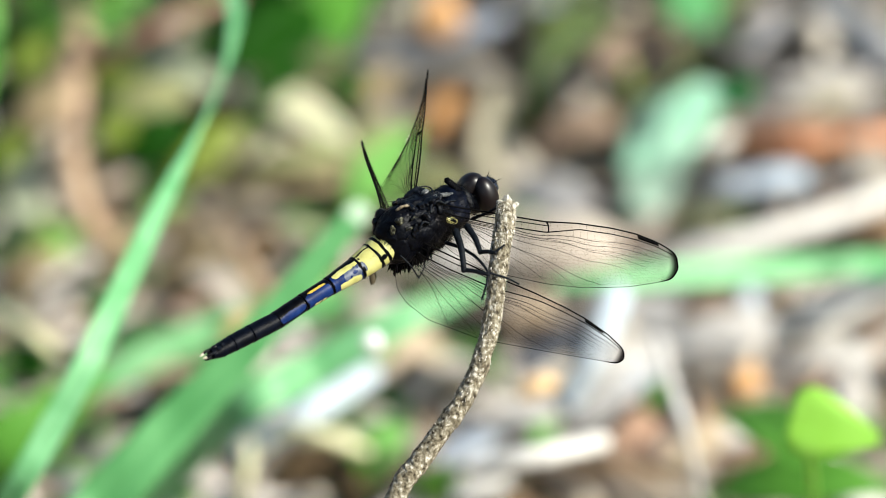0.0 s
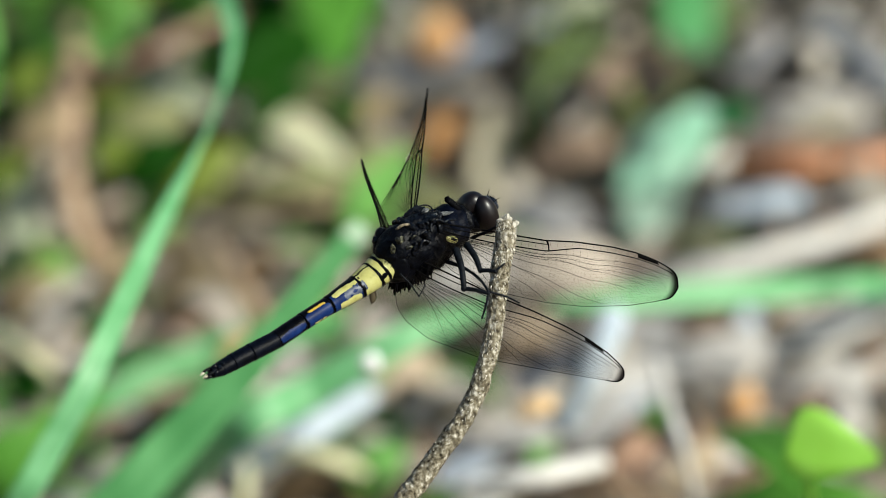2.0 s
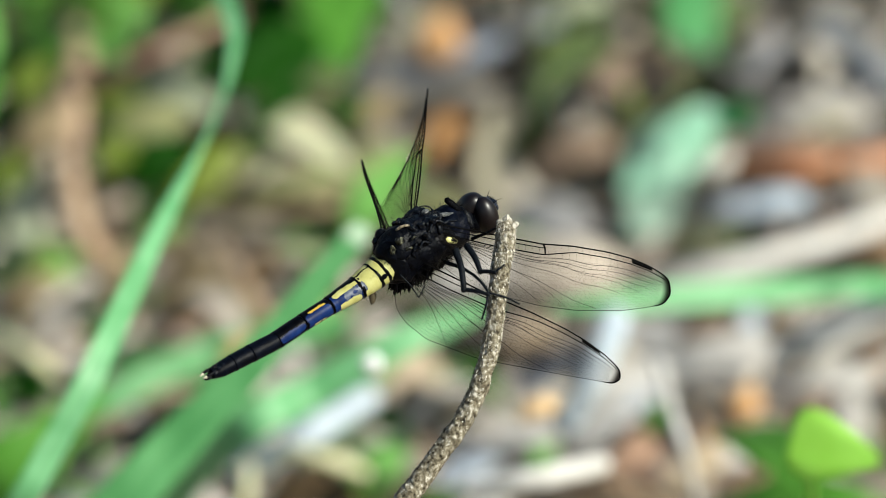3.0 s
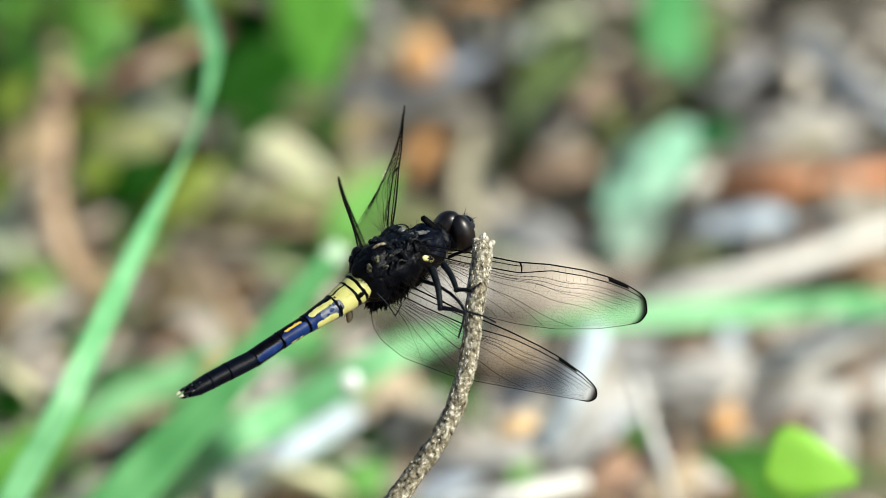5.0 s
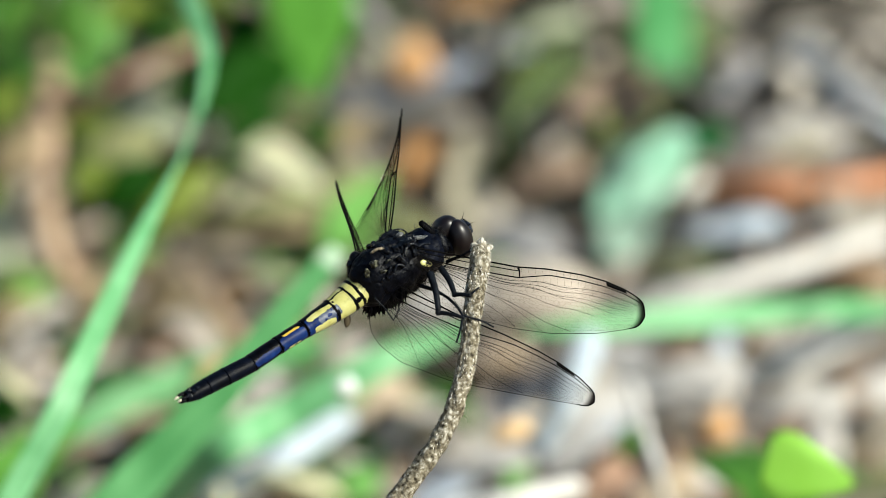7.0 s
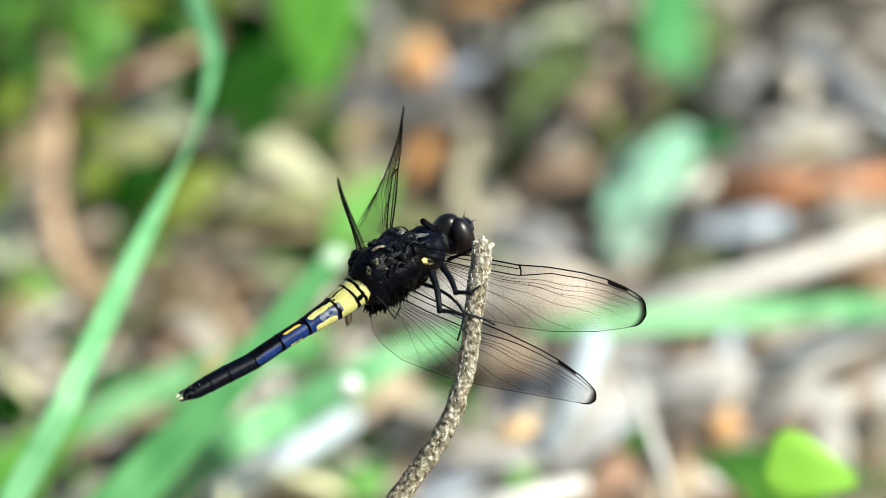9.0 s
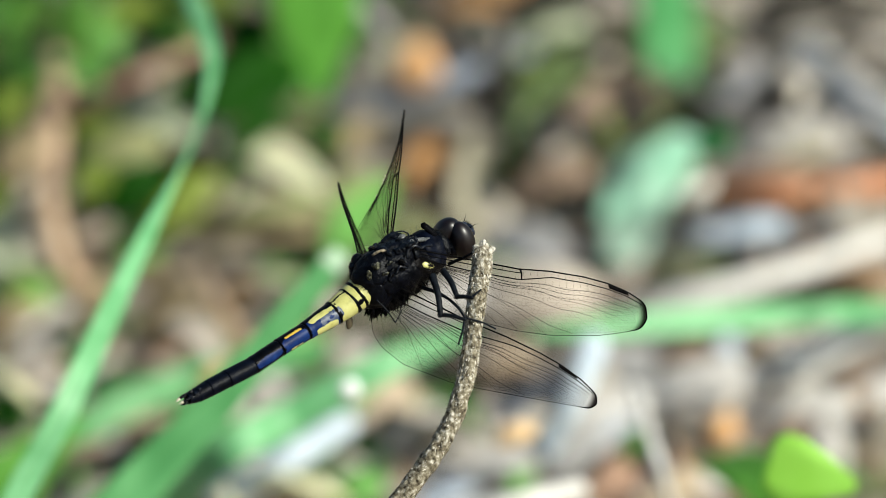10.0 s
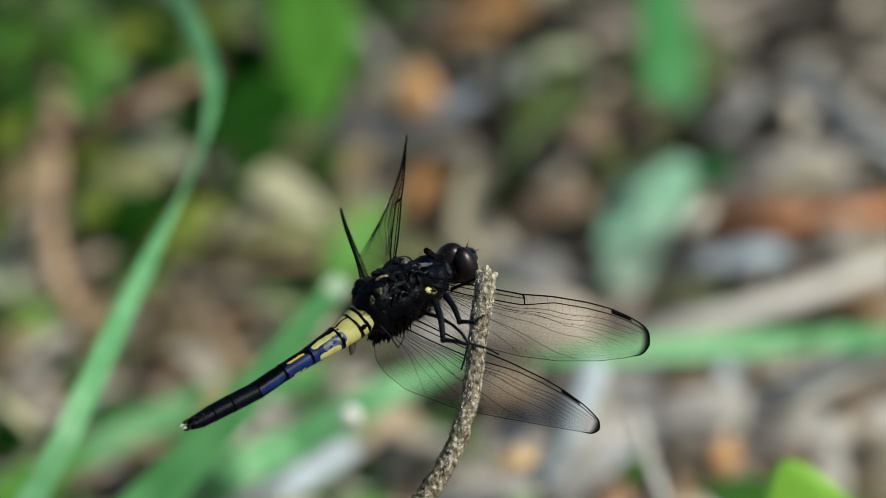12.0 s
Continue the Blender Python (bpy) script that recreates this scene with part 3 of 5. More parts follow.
leaf("leaf", "narrow yellow-green leaf standing upright", (-62.9, 277.4, 98.0), (-62.7, 289.9, 114.8), 3.1, leaf_spring, "lance")
leaf("leaf", "small yellow-green leaf low on the ground", (-11.9, 337.2, 11.2), (-7.8, 344.5, 19.6), 5.8, leaf_lime, "oval")
leaf("leaf", "small yellow-green leaf low on the ground", (-4.4, 335.2, 11.2), (3.0, 331.0, 16.8), 4.9, leaf_lime, "oval")
leaf("leaf", "dark green leaf low on the ground", (-14.6, 376.8, 8.4), (-3.7, 352.7, 14.0), 4.2, leaf_dark, "lance")
leaf("leaf", "dark green leaf low on the ground", (-1.2, 397.1, 8.4), (9.7, 366.6, 14.0), 5.1, leaf_green, "lance")
leaf("leaf", "small green leaf between dry stems", (13.0, 358.8, 8.4), (16.7, 357.6, 14.0), 3.3, leaf_green, "oval")
leaf("leaf", "small green leaf between dry stems", (30.7, 372.8, 8.4), (34.0, 370.6, 14.0), 3.7, leaf_green, "oval")
leaf("leaf", "dark green leaf low on the ground", (-65.2, 380.8, 8.4), (-56.6, 376.7, 14.0), 5.1, leaf_dark, "oval")
stick("moss_strand", "olive-green mossy strand arching over the litter", [(10.3, 479.9, 0.0), (12.9, 472.1, 14.0), (17.8, 481.4, 19.6), (23.8, 503.9, 16.8), (28.9, 549.3, 5.6)], 1.00, moss_olive, "moss")
leaf("leaf", "dark green mossy upright sprig", (13.7, 471.7, 8.4), (15.9, 472.4, 19.6), 4.4, leaf_dark, "oval")
stick("dry_stalk", "thick tan curved dry stalk", [(-57.7, 553.7, 5.0), (-57.9, 515.9, 12.0), (-58.0, 488.2, 15.0), (-57.8, 463.5, 16.0), (-56.8, 449.4, 14.0), (-54.5, 442.2, 11.0), (-51.4, 446.2, 4.0)], 2.70, dry_fawn, "stalk")
stick("dry_stalk", "pinkish tan dry stalk lying slantwise", [(-57.4, 481.7, 17.0), (-48.4, 475.6, 24.0), (-38.8, 482.1, 26.0), (-27.7, 509.5, 20.0)], 1.05, dry_pink, "stalk")
stick("dry_stalk", "tan dry stalk lying slantwise", [(-39.6, 449.7, 5.6), (-33.0, 422.1, 11.2), (-27.0, 417.8, 5.6)], 1.92, dry_tan, "stalk")
leaf("dead_leaf", "cream dry leaf curled over the grass", (-31.2, 474.5, 17.0), (-14.1, 445.1, 19.0), 6.4, dry_cream, "oval", bow=0.03)
leaf("dead_leaf", "brown dry leaf with curled edges", (-24.3, 441.5, 7.0), (-15.6, 442.1, 11.0), 5.6, dry_umber, "torn")
leaf("dead_leaf", "drab brown torn dry leaf", (-43.3, 421.0, 7.0), (-29.5, 420.0, 11.2), 7.7, dry_drab, "torn")
leaf("dead_leaf", "pale sage-green torn dry leaf", (-65.9, 438.3, 7.0), (-62.2, 460.7, 11.0), 6.9, dry_sage, "torn")
pebble("seed_pod", "round orange-tan seed pod", (-0.7, 501.6, 17.0), (3.9, 3.1, 4.2), dry_orange, "seed")
leaf("dead_leaf", "orange-brown dry leaf piece", (-0.7, 475.5, 5.0), (1.8, 485.1, 11.0), 6.2, dry_ochre, "torn")
leaf("dead_leaf", "pale beige upright dry leaf", (4.9, 442.7, 6.0), (8.7, 481.4, 14.0), 5.4, dry_beige, "torn", bow=0.03)
leaf("dead_leaf", "dull brown dry leaf over a dark hollow", (13.7, 469.5, 8.4), (26.9, 469.8, 12.6), 7.0, dry_brown, "torn")
stick("stick", "thick rusty brown stick on the litter", [(45.9, 468.1, 9.0), (55.2, 460.7, 12.0), (64.0, 462.9, 12.0), (75.9, 474.7, 9.0)], 2.35, dry_rust, "stick")
stick("stick", "long bleached stick lying on the litter", [(25.4, 417.9, 8.4), (35.6, 413.8, 14.0), (46.7, 414.8, 16.8), (57.2, 422.2, 16.8), (72.5, 440.4, 14.0)], 2.15, dry_white, "stick")
stick("stick", "thick bleached stick half buried", [(49.6, 347.4, 30.8), (56.4, 344.2, 36.4), (69.3, 359.5, 36.4)], 2.72, dry_white, "stick")
stick("stick", "pale blue-grey dry stalk", [(24.6, 301.6, 58.8), (22.2, 295.4, 54.6), (17.6, 294.7, 44.8)], 2.24, dry_ice, "stick")
stick("dry_stalk", "thin pale dry straw stalk", [(29.6, 261.3, 70.0), (31.3, 253.6, 67.0), (33.5, 249.2, 61.0), (36.1, 262.2, 42.0), (39.1, 307.5, 0.0)], 0.85, dry_white, "stalk")
stick("stick", "short white bleached stick", [(4.5, 237.0, 61.6), (13.6, 235.4, 64.4), (22.0, 245.6, 61.6)], 1.78, dry_white, "stick")
# White ball in place of a specular glint, no seed of its own.
pebble("seed_pod", "small white ball painted in for a bright glint", (-9.3, 200.0, 97.3), (1.45, 1.3, 1.5), glint_white, "seed")
stick("stick", "pale grey bleached stick under the grass", [(-28.6, 319.5, 26.0), (-19.5, 314.9, 34.0), (-10.3, 328.6, 34.0)], 2.30, dry_ice, "stick")
stick("stick", "grey weathered stick on the litter", [(-57.9, 359.0, 2.8), (-47.0, 356.8, 8.4), (-34.8, 372.8, 7.0)], 1.92, dry_grey, "stick")
leaf("dead_leaf", "cream dry leaf with curled edges", (-26.3, 368.8, 7.0), (-11.9, 350.8, 11.2), 3.7, dry_cream, "torn")
# Brown leaf darkened to paint a shaded hollow under the straw.
leaf("dead_leaf", "dark brown leaf painted as a shaded hollow", (-25.6, 323.1, 19.6), (-13.4, 319.0, 22.4), 7.3, dry_umber_dark, "torn")
leaf("dead_leaf", "light orange dry leaf bit", (10.4, 251.7, 66.0), (15.8, 251.6, 68.0), 3.3, dry_apricot, "torn")
leaf("dead_leaf", "reddish brown dry leaf", (27.1, 353.0, 5.6), (30.7, 369.7, 9.8), 7.5, dry_umber, "torn")
pebble("seed_pod", "round tan dry seed pod", (44.0, 339.1, 28.0), (2.8, 2.2, 2.8), dry_orange, "seed")
stick("stick", "grey weathered stick on the litter", [(39.7, 402.3, 4.2), (52.2, 392.0, 7.0), (65.7, 389.0, 5.6)], 2.56, dry_grey, "stick")
stick("stick", "thick slate-blue weathered stick on the litter", [(-16.5, 505.1, 5.6), (-2.1, 503.9, 11.2), (17.7, 520.7, 11.2)], 2.06, dry_slate, "stick")
stick("stick", "pale grey thin stick on the litter", [(59.5, 519.5, 12.0), (64.8, 491.5, 18.0), (76.0, 479.4, 14.0)], 1.60, dry_blue, "stick")
stick("stick", "pale grey thin stick on the litter", [(39.9, 457.3, 5.6), (44.9, 448.2, 11.2), (54.1, 462.6, 7.0)], 2.19, dry_blue, "stick")
leaf("dead_leaf", "tan dry leaf with torn edges", (37.9, 395.1, 5.6), (40.6, 361.7, 9.8), 3.4, dry_tan, "torn")
leaf("dead_leaf", "tan dry leaf with torn edges", (-67.0, 408.5, 7.0), (-58.6, 386.9, 11.2), 5.1, dry_tan, "torn")
leaf("dead_leaf", "white bleached leaf lying flat", (-57.5, 348.1, 7.0), (-49.7, 335.2, 11.2), 4.1, dry_white, "torn")
leaf("dead_leaf", "large pinkish grey dry leaf", (51.0, 482.8, 8.4), (67.0, 484.3, 12.6), 9.7, dry_ash, "torn")
leaf("dead_leaf", "large pinkish grey dry leaf", (48.9, 505.4, 8.4), (55.3, 511.6, 12.6), 8.1, dry_fog, "torn")
leaf("dead_leaf", "pale bleached dry leaf lying flat", (18.5, 408.5, 7.0), (46.5, 400.2, 7.0), 7.7, dry_grey, "torn")
leaf("dead_leaf", "pale pinkish tan dry leaf lying flat", (8.2, 408.5, 16.8), (26.9, 405.4, 19.6), 10.2, dry_blush, "torn")
# Dark leaf shapes painted in place of the shade between litter pieces.
leaf("dead_leaf", "dark leaf shape painted in for a shaded litter hollow", (22.4, 468.3, 22.0), (27.6, 450.4, 25.0), 5.0, shade_and_stem_black, "torn")
leaf("dead_leaf", "dark leaf shape painted in for a shaded litter hollow", (32.1, 436.1, 32.0), (34.3, 443.8, 36.0), 4.4, shade_and_stem_black, "oval")
leaf("dead_leaf", "dark leaf shape painted in for a shaded litter hollow", (52.8, 523.5, 16.0), (71.2, 521.4, 19.0), 7.5, shade_and_stem_black, "torn")
leaf("leaf", "oval leaf with shade put into its dark green", (-31.0, 462.3, 16.8), (-21.0, 474.7, 19.6), 5.3, leaf_dark, "torn")
leaf("dead_leaf", "dark leaf shape painted in for a shaded litter hollow", (-20.1, 506.1, 4.2), (-14.6, 495.1, 7.0), 6.3, shade_and_stem_black, "torn")
leaf("dead_leaf", "dark leaf shape painted in for a shaded litter hollow", (13.8, 475.8, 4.2), (19.9, 466.1, 7.0), 5.3, shade_and_stem_black, "torn")
leaf("dead_leaf", "dark leaf shape painted in for a shaded litter hollow", (57.7, 465.9, 4.2), (65.6, 466.1, 7.0), 4.4, shade_and_stem_black, "torn")
leaf("dead_leaf", "dark leaf shape painted in for a shaded litter hollow", (-30.8, 442.1, 4.2), (-26.2, 427.3, 7.0), 6.1, shade_and_stem_black, "torn")
leaf("dead_leaf", "dark leaf shape painted in for a shaded litter hollow", (37.9, 442.1, 4.2), (44.7, 433.7, 7.0), 3.1, shade_and_stem_black, "torn")
leaf("dead_leaf", "dark leaf shape painted in for a shaded litter hollow", (7.7, 497.8, 12.6), (14.8, 498.1, 15.4), 5.3, shade_and_stem_black, "torn")
leaf("leaf", "olive green small leaf between the grass", (-58.4, 498.6, 8.4), (-46.2, 475.3, 12.6), 8.0, leaf_olive, "lance")
leaf("leaf", "olive green small leaf between the grass", (-42.3, 454.2, 8.4), (-31.9, 462.1, 12.6), 7.0, leaf_olive, "lance")
leaf("leaf", "olive green small leaf between the grass", (-68.5, 454.2, 8.4), (-63.0, 475.3, 12.6), 7.9, leaf_olive, "lance")
leaf("leaf", "olive green small leaf between the grass", (-10.8, 438.0, 7.0), (-19.5, 445.6, 11.2), 6.9, leaf_olive, "lance")
leaf("leaf", "olive green small leaf between the grass", (-50.9, 521.8, 11.2), (-41.0, 529.5, 16.8), 9.9, leaf_olive, "lance")
leaf("leaf", "olive green small leaf between the grass", (-65.7, 535.9, 11.2), (-53.3, 513.1, 16.8), 10.0, leaf_olive, "lance")
leaf("leaf", "olive green small leaf between the grass", (-36.9, 550.1, 11.2), (-30.9, 513.1, 16.8), 9.1, leaf_olive, "lance")
leaf("dead_leaf", "flat grey weathered dry leaf", (9.2, 444.6, 11.2), (23.0, 431.8, 14.0), 9.6, dry_grey, "torn")
# Two more dark leaves that paint the shade of hollows.
leaf("dead_leaf", "dark brown leaf with curled edges", (-21.8, 340.7, 16.8), (-11.7, 319.3, 19.6), 4.1, dry_umber_dark, "torn")
leaf("dead_leaf", "dark brown leaf with curled edges", (-35.0, 344.8, 14.0), (-28.1, 325.2, 16.8), 5.0, dry_umber_dark, "torn")
stick("moss_strand", "thin olive-green mossy strand over the litter", [(18.2, 490.4, 14.0), (22.2, 490.1, 18.0), (26.3, 495.9, 17.0), (29.3, 490.4, 14.0)], 0.90, moss_olive, "moss")
leaf("leaf", "olive green small leaf between the grass", (26.3, 488.3, 7.0), (29.9, 496.6, 11.2), 3.9, leaf_olive, "lance")
stick("dry_stalk", "thin cream dry straw on the litter", [(-28.9, 325.4, 28.0), (-19.7, 310.0, 33.6), (-10.8, 308.7, 30.8)], 1.06, dry_cream, "stalk")
stick("dry_stalk", "thin cream dry straw on the litter", [(-28.0, 318.6, 28.0), (-28.0, 301.1, 30.8), (-29.6, 313.7, 16.8)], 0.89, dry_cream, "stalk")
leaf("leaf", "oval leaf with shade put into its dark green", (-17.1, 472.1, 14.0), (-12.7, 477.9, 18.2), 5.3, leaf_dark, "oval")
leaf("leaf", "oval leaf with shade put into its dark green", (2.3, 526.8, 14.0), (12.2, 519.1, 18.2), 6.3, leaf_dark, "oval")
leaf("dead_leaf", "ochre brown dry leaf lying flat", (3.3, 545.7, 14.0), (16.9, 535.4, 16.8), 7.3, dry_ochre, "torn")
stick("stick", "grey weathered stick on the litter", [(-17.9, 567.3, 9.0), (-9.9, 534.4, 14.0), (-5.2, 533.5, 8.0)], 1.90, dry_grey, "stick")
stick("stick", "pale grey thin stick on the litter", [(61.4, 511.0, 18.0), (67.3, 486.6, 21.0), (75.2, 482.4, 18.0)], 1.10, dry_white, "stick")
leaf("leaf", "narrow fresh green leaf among the grass", (-67.7, 512.9, 14.0), (-60.0, 529.8, 19.6), 5.4, leaf_green, "lance")
leaf("leaf", "narrow fresh green leaf among the grass", (-56.8, 510.6, 14.0), (-52.8, 532.2, 19.6), 5.4, leaf_green, "lance")
grass_blade("long green grass blade lying over the litter", [(84.9, 442.2, 0.0), (65.8, 337.1, 47.6), (51.5, 323.2, 53.2), (37.6, 315.1, 56.0), (25.4, 309.8, 57.4), (14.9, 307.7, 57.4)], [3.4, 3.5, 3.8, 4.2, 3.7, 0.6], blade_green)
leaf("dead_leaf", "olive-brown torn and curled dry leaf", (-51.9, 459.1, 19.6), (-41.9, 439.5, 22.4), 6.1, dry_drab, "torn")
leaf("dead_leaf", "olive-brown torn and curled dry leaf", (-63.9, 450.3, 19.6), (-58.9, 461.4, 22.4), 5.2, dry_drab, "torn")
leaf("dead_leaf", "olive-brown torn and curled dry leaf", (-44.9, 420.1, 16.8), (-36.2, 409.6, 19.6), 5.1, dry_drab, "torn")
leaf("dead_leaf", "olive-brown torn and curled dry leaf", (-12.7, 472.1, 14.0), (-7.4, 481.2, 16.8), 4.4, dry_drab, "torn")
leaf("dead_leaf", "pale blue-grey torn dry leaf", (-0.5, 329.9, 19.6), (7.9, 333.6, 22.4), 5.7, dry_blue, "torn")
leaf("dead_leaf", "white bleached leaf lying flat", (1.3, 322.3, 16.8), (9.5, 323.1, 19.6), 4.1, dry_white, "torn")
leaf("dead_leaf", "olive-tan torn dry leaf", (-51.0, 487.3, 12.0), (-39.6, 473.5, 15.0), 6.0, dry_hay, "torn")
leaf("dead_leaf", "olive-tan torn dry leaf", (-42.6, 491.8, 12.0), (-33.5, 478.0, 15.0), 5.0, dry_hay, "torn")
leaf("dead_leaf", "olive-tan torn dry leaf", (-37.7, 445.9, 16.8), (-29.9, 448.1, 19.6), 5.2, dry_hay, "torn")
leaf("dead_leaf", "olive-tan torn dry leaf", (-14.3, 454.3, 11.2), (-7.4, 466.5, 14.0), 5.2, dry_hay, "torn")
leaf("dead_leaf", "grey-brown dry leaf lying flat", (-33.8, 438.6, 14.0), (-14.7, 439.4, 16.0), 5.0, dry_drab, "torn")
leaf("dead_leaf", "pale pinkish tan dry leaf lying flat", (34.7, 364.6, 14.0), (38.6, 349.6, 16.8), 4.2, dry_blush, "torn")
leaf("dead_leaf", "pale blue-grey torn dry leaf", (46.8, 380.7, 16.8), (45.6, 388.8, 21.0), 3.7, dry_ice, "torn")
leaf("dead_leaf", "pale blue-grey torn dry leaf", (26.3, 360.5, 16.8), (30.5, 366.4, 19.6), 5.8, dry_blue, "torn")
leaf("dead_leaf", "grey weathered dry leaf on the litter", (48.3, 345.0, 28.0), (63.0, 341.8, 30.8), 6.6, dry_ash, "torn")
leaf("leaf", "narrow fresh green leaf among the grass", (-40.0, 479.1, 19.6), (-33.9, 481.6, 22.4), 5.3, leaf_vivid, "lance")
leaf("dead_leaf", "grey weathered dry leaf on the litter", (32.3, 370.0, 19.6), (50.6, 369.3, 22.4), 6.7, dry_ash, "torn")
leaf("leaf", "oval leaf with shade put into its dark green", (-47.3, 506.5, 19.6), (-36.5, 503.4, 23.8), 5.4, leaf_dark, "oval")
leaf("leaf", "oval leaf with shade put into its dark green", (-30.6, 498.4, 19.6), (-23.6, 505.7, 23.8), 8.0, leaf_dark, "oval")
stick("moss_strand", "thin olive-green mossy strand over the litter", [(26.9, 472.5, 14.0), (30.4, 471.1, 17.0), (34.4, 474.4, 17.0), (39.5, 490.4, 14.0)], 0.90, moss_olive, "moss")
stick("moss_strand", "thin olive-green mossy strand over the litter", [(12.8, 472.7, 12.0), (14.6, 481.1, 18.0), (19.6, 493.4, 20.0), (24.3, 515.5, 16.0)], 0.60, moss_olive, "moss")
leaf("leaf", "olive green small leaf between the grass", (13.0, 506.6, 12.0), (20.2, 508.6, 16.0), 2.2, leaf_olive, "lance")
leaf("dead_leaf", "ochre brown dry leaf lying flat", (1.4, 522.9, 16.8), (13.1, 519.9, 19.6), 3.2, dry_ochre, "torn")
stick("dry_stalk", "thin dry straw stalk lying on the litter", [(45.0, 455.8, 19.6), (55.4, 455.9, 22.4), (68.3, 474.7, 19.6)], 0.57, dry_grey, "stalk")
stick("dry_stalk", "thin dry straw stalk lying on the litter", [(36.2, 501.6, 16.8), (44.7, 483.6, 19.6), (54.3, 474.5, 16.8)], 0.54, dry_grey, "stalk")
stick("dry_stalk", "thin dry straw stalk lying on the litter", [(33.1, 373.4, 22.4), (45.6, 371.2, 25.2), (58.5, 382.2, 22.4)], 0.50, dry_white, "stalk")
stick("dry_stalk", "thin dry straw stalk lying on the litter", [(27.9, 358.3, 22.4), (39.3, 349.1, 25.2), (50.8, 345.3, 22.4)], 0.54, dry_grey, "stalk")
stick("dry_stalk", "thin dry straw stalk lying on the litter", [(17.7, 332.6, 22.4), (26.7, 333.2, 28.0), (34.4, 352.1, 25.2)], 0.53, dry_white, "stalk")
stick("dry_stalk", "thin dry straw stalk lying on the litter", [(36.9, 348.3, 22.4), (38.2, 332.4, 25.2), (39.2, 332.8, 19.6)], 0.66, dry_orange, "stalk")
stick("dry_stalk", "thin dry straw stalk lying on the litter", [(-64.0, 399.1, 19.6), (-53.5, 390.8, 22.4), (-45.1, 388.8, 19.6)], 0.68, dry_tan, "stalk")
stick("dry_stalk", "thin dry straw stalk lying on the litter", [(-66.0, 384.7, 19.6), (-56.9, 390.8, 22.4), (-48.9, 405.4, 19.6)], 0.59, dry_white, "stalk")
stick("dry_stalk", "thin dry straw stalk lying on the litter", [(-40.8, 386.8, 16.8), (-33.3, 392.9, 19.6), (-26.9, 420.1, 16.8)], 0.59, dry_umber, "stalk")
stick("dry_stalk", "thin dry straw stalk lying on the litter", [(-50.1, 352.4, 19.6), (-41.8, 354.3, 22.4), (-30.3, 362.4, 19.6)], 0.58, dry_tan, "stalk")
stick("dry_stalk", "thin dry straw stalk lying on the litter", [(-28.4, 348.3, 22.4), (-21.6, 334.3, 25.2), (-15.0, 326.8, 22.4)], 0.50, dry_tan, "stalk")
stick("dry_stalk", "thin dry straw stalk lying on the litter", [(48.6, 424.4, 19.6), (57.1, 423.4, 22.4), (67.0, 435.1, 19.6)], 0.60, dry_fog, "stalk")
leaf("dead_leaf", "dark brown leaf with curled edges", (23.7, 464.7, 21.0), (30.0, 478.3, 23.8), 6.1, dry_brown, "torn")
# Another dark shape painting a shaded hollow.
leaf("dead_leaf", "dark leaf shape painted in for a shaded litter hollow", (29.1, 470.3, 22.4), (34.8, 476.1, 25.2), 4.9, shade_and_stem_black, "torn")
leaf("dead_leaf", "pale sage-green torn dry leaf", (14.9, 510.8, 16.8), (26.5, 512.3, 19.6), 3.6, dry_sage, "torn")
leaf("dead_leaf", "grey weathered dry leaf on the litter", (-1.6, 397.5, 19.6), (9.9, 402.2, 22.4), 7.1, dry_ash, "torn")
leaf("leaf", "dull grey-green leaf with faded edges", (30.0, 442.3, 9.0), (36.0, 462.7, 12.0), 8.5, leaf_haze, "torn")
leaf("leaf", "narrow pale mint-green leaf edge", (33.1, 449.7, 20.0), (41.6, 460.1, 23.0), 4.2, leaf_mint, "torn")
leaf("dead_leaf", "warm white torn leaf bit against the rusty stick", (40.7, 445.6, 18.0), (44.9, 448.6, 20.0), 2.6, dry_pearl, "torn")
leaf("dead_leaf", "pinkish dry leaf on the rusty stick", (46.1, 450.6, 20.0), (61.6, 444.2, 22.0), 3.0, dry_pink, "torn")
leaf("dead_leaf", "olive-tan torn dry leaf", (-30.3, 438.0, 18.0), (-14.7, 437.8, 20.0), 4.2, dry_hay, "torn")
stick("dry_stalk", "thin dark forked stem on the litter", [(51.0, 477.5, 22.0), (53.2, 475.4, 25.0), (57.0, 485.2, 24.0), (59.0, 505.1, 20.0)], 0.80, shade_and_stem_black, "stalk")
leaf("dead_leaf", "beige-grey dry leaf lying flat", (53.6, 468.3, 14.0), (64.2, 472.4, 17.0), 6.0, dry_beige, "torn")
# Dark shape for the shaded gap below the rusty stick.
leaf("dead_leaf", "dark leaf shape painted in for a shaded litter hollow", (57.0, 433.5, 18.0), (63.4, 434.1, 20.0), 4.2, shade_and_stem_black, "torn")
leaf("dead_leaf", "bluish white torn dry leaf", (45.7, 431.8, 18.0), (55.6, 431.5, 20.0), 4.6, dry_ice, "torn")
leaf("leaf", "narrow fresh green leaf among the grass", (-50.0, 485.4, 20.0), (-56.7, 489.7, 23.0), 4.0, leaf_spring, "lance")
leaf("leaf", "narrow fresh green leaf among the grass", (-47.6, 496.8, 20.0), (-51.7, 503.4, 24.0), 4.5, leaf_spring, "lance")
leaf("dead_leaf", "olive-tan torn dry leaf", (-50.7, 444.9, 24.0), (-39.0, 447.8, 27.0), 6.5, dry_hay, "torn")
leaf("dead_leaf", "olive-tan torn dry leaf", (-45.9, 464.8, 24.0), (-35.2, 448.9, 27.0), 5.0, dry_sage, "torn")
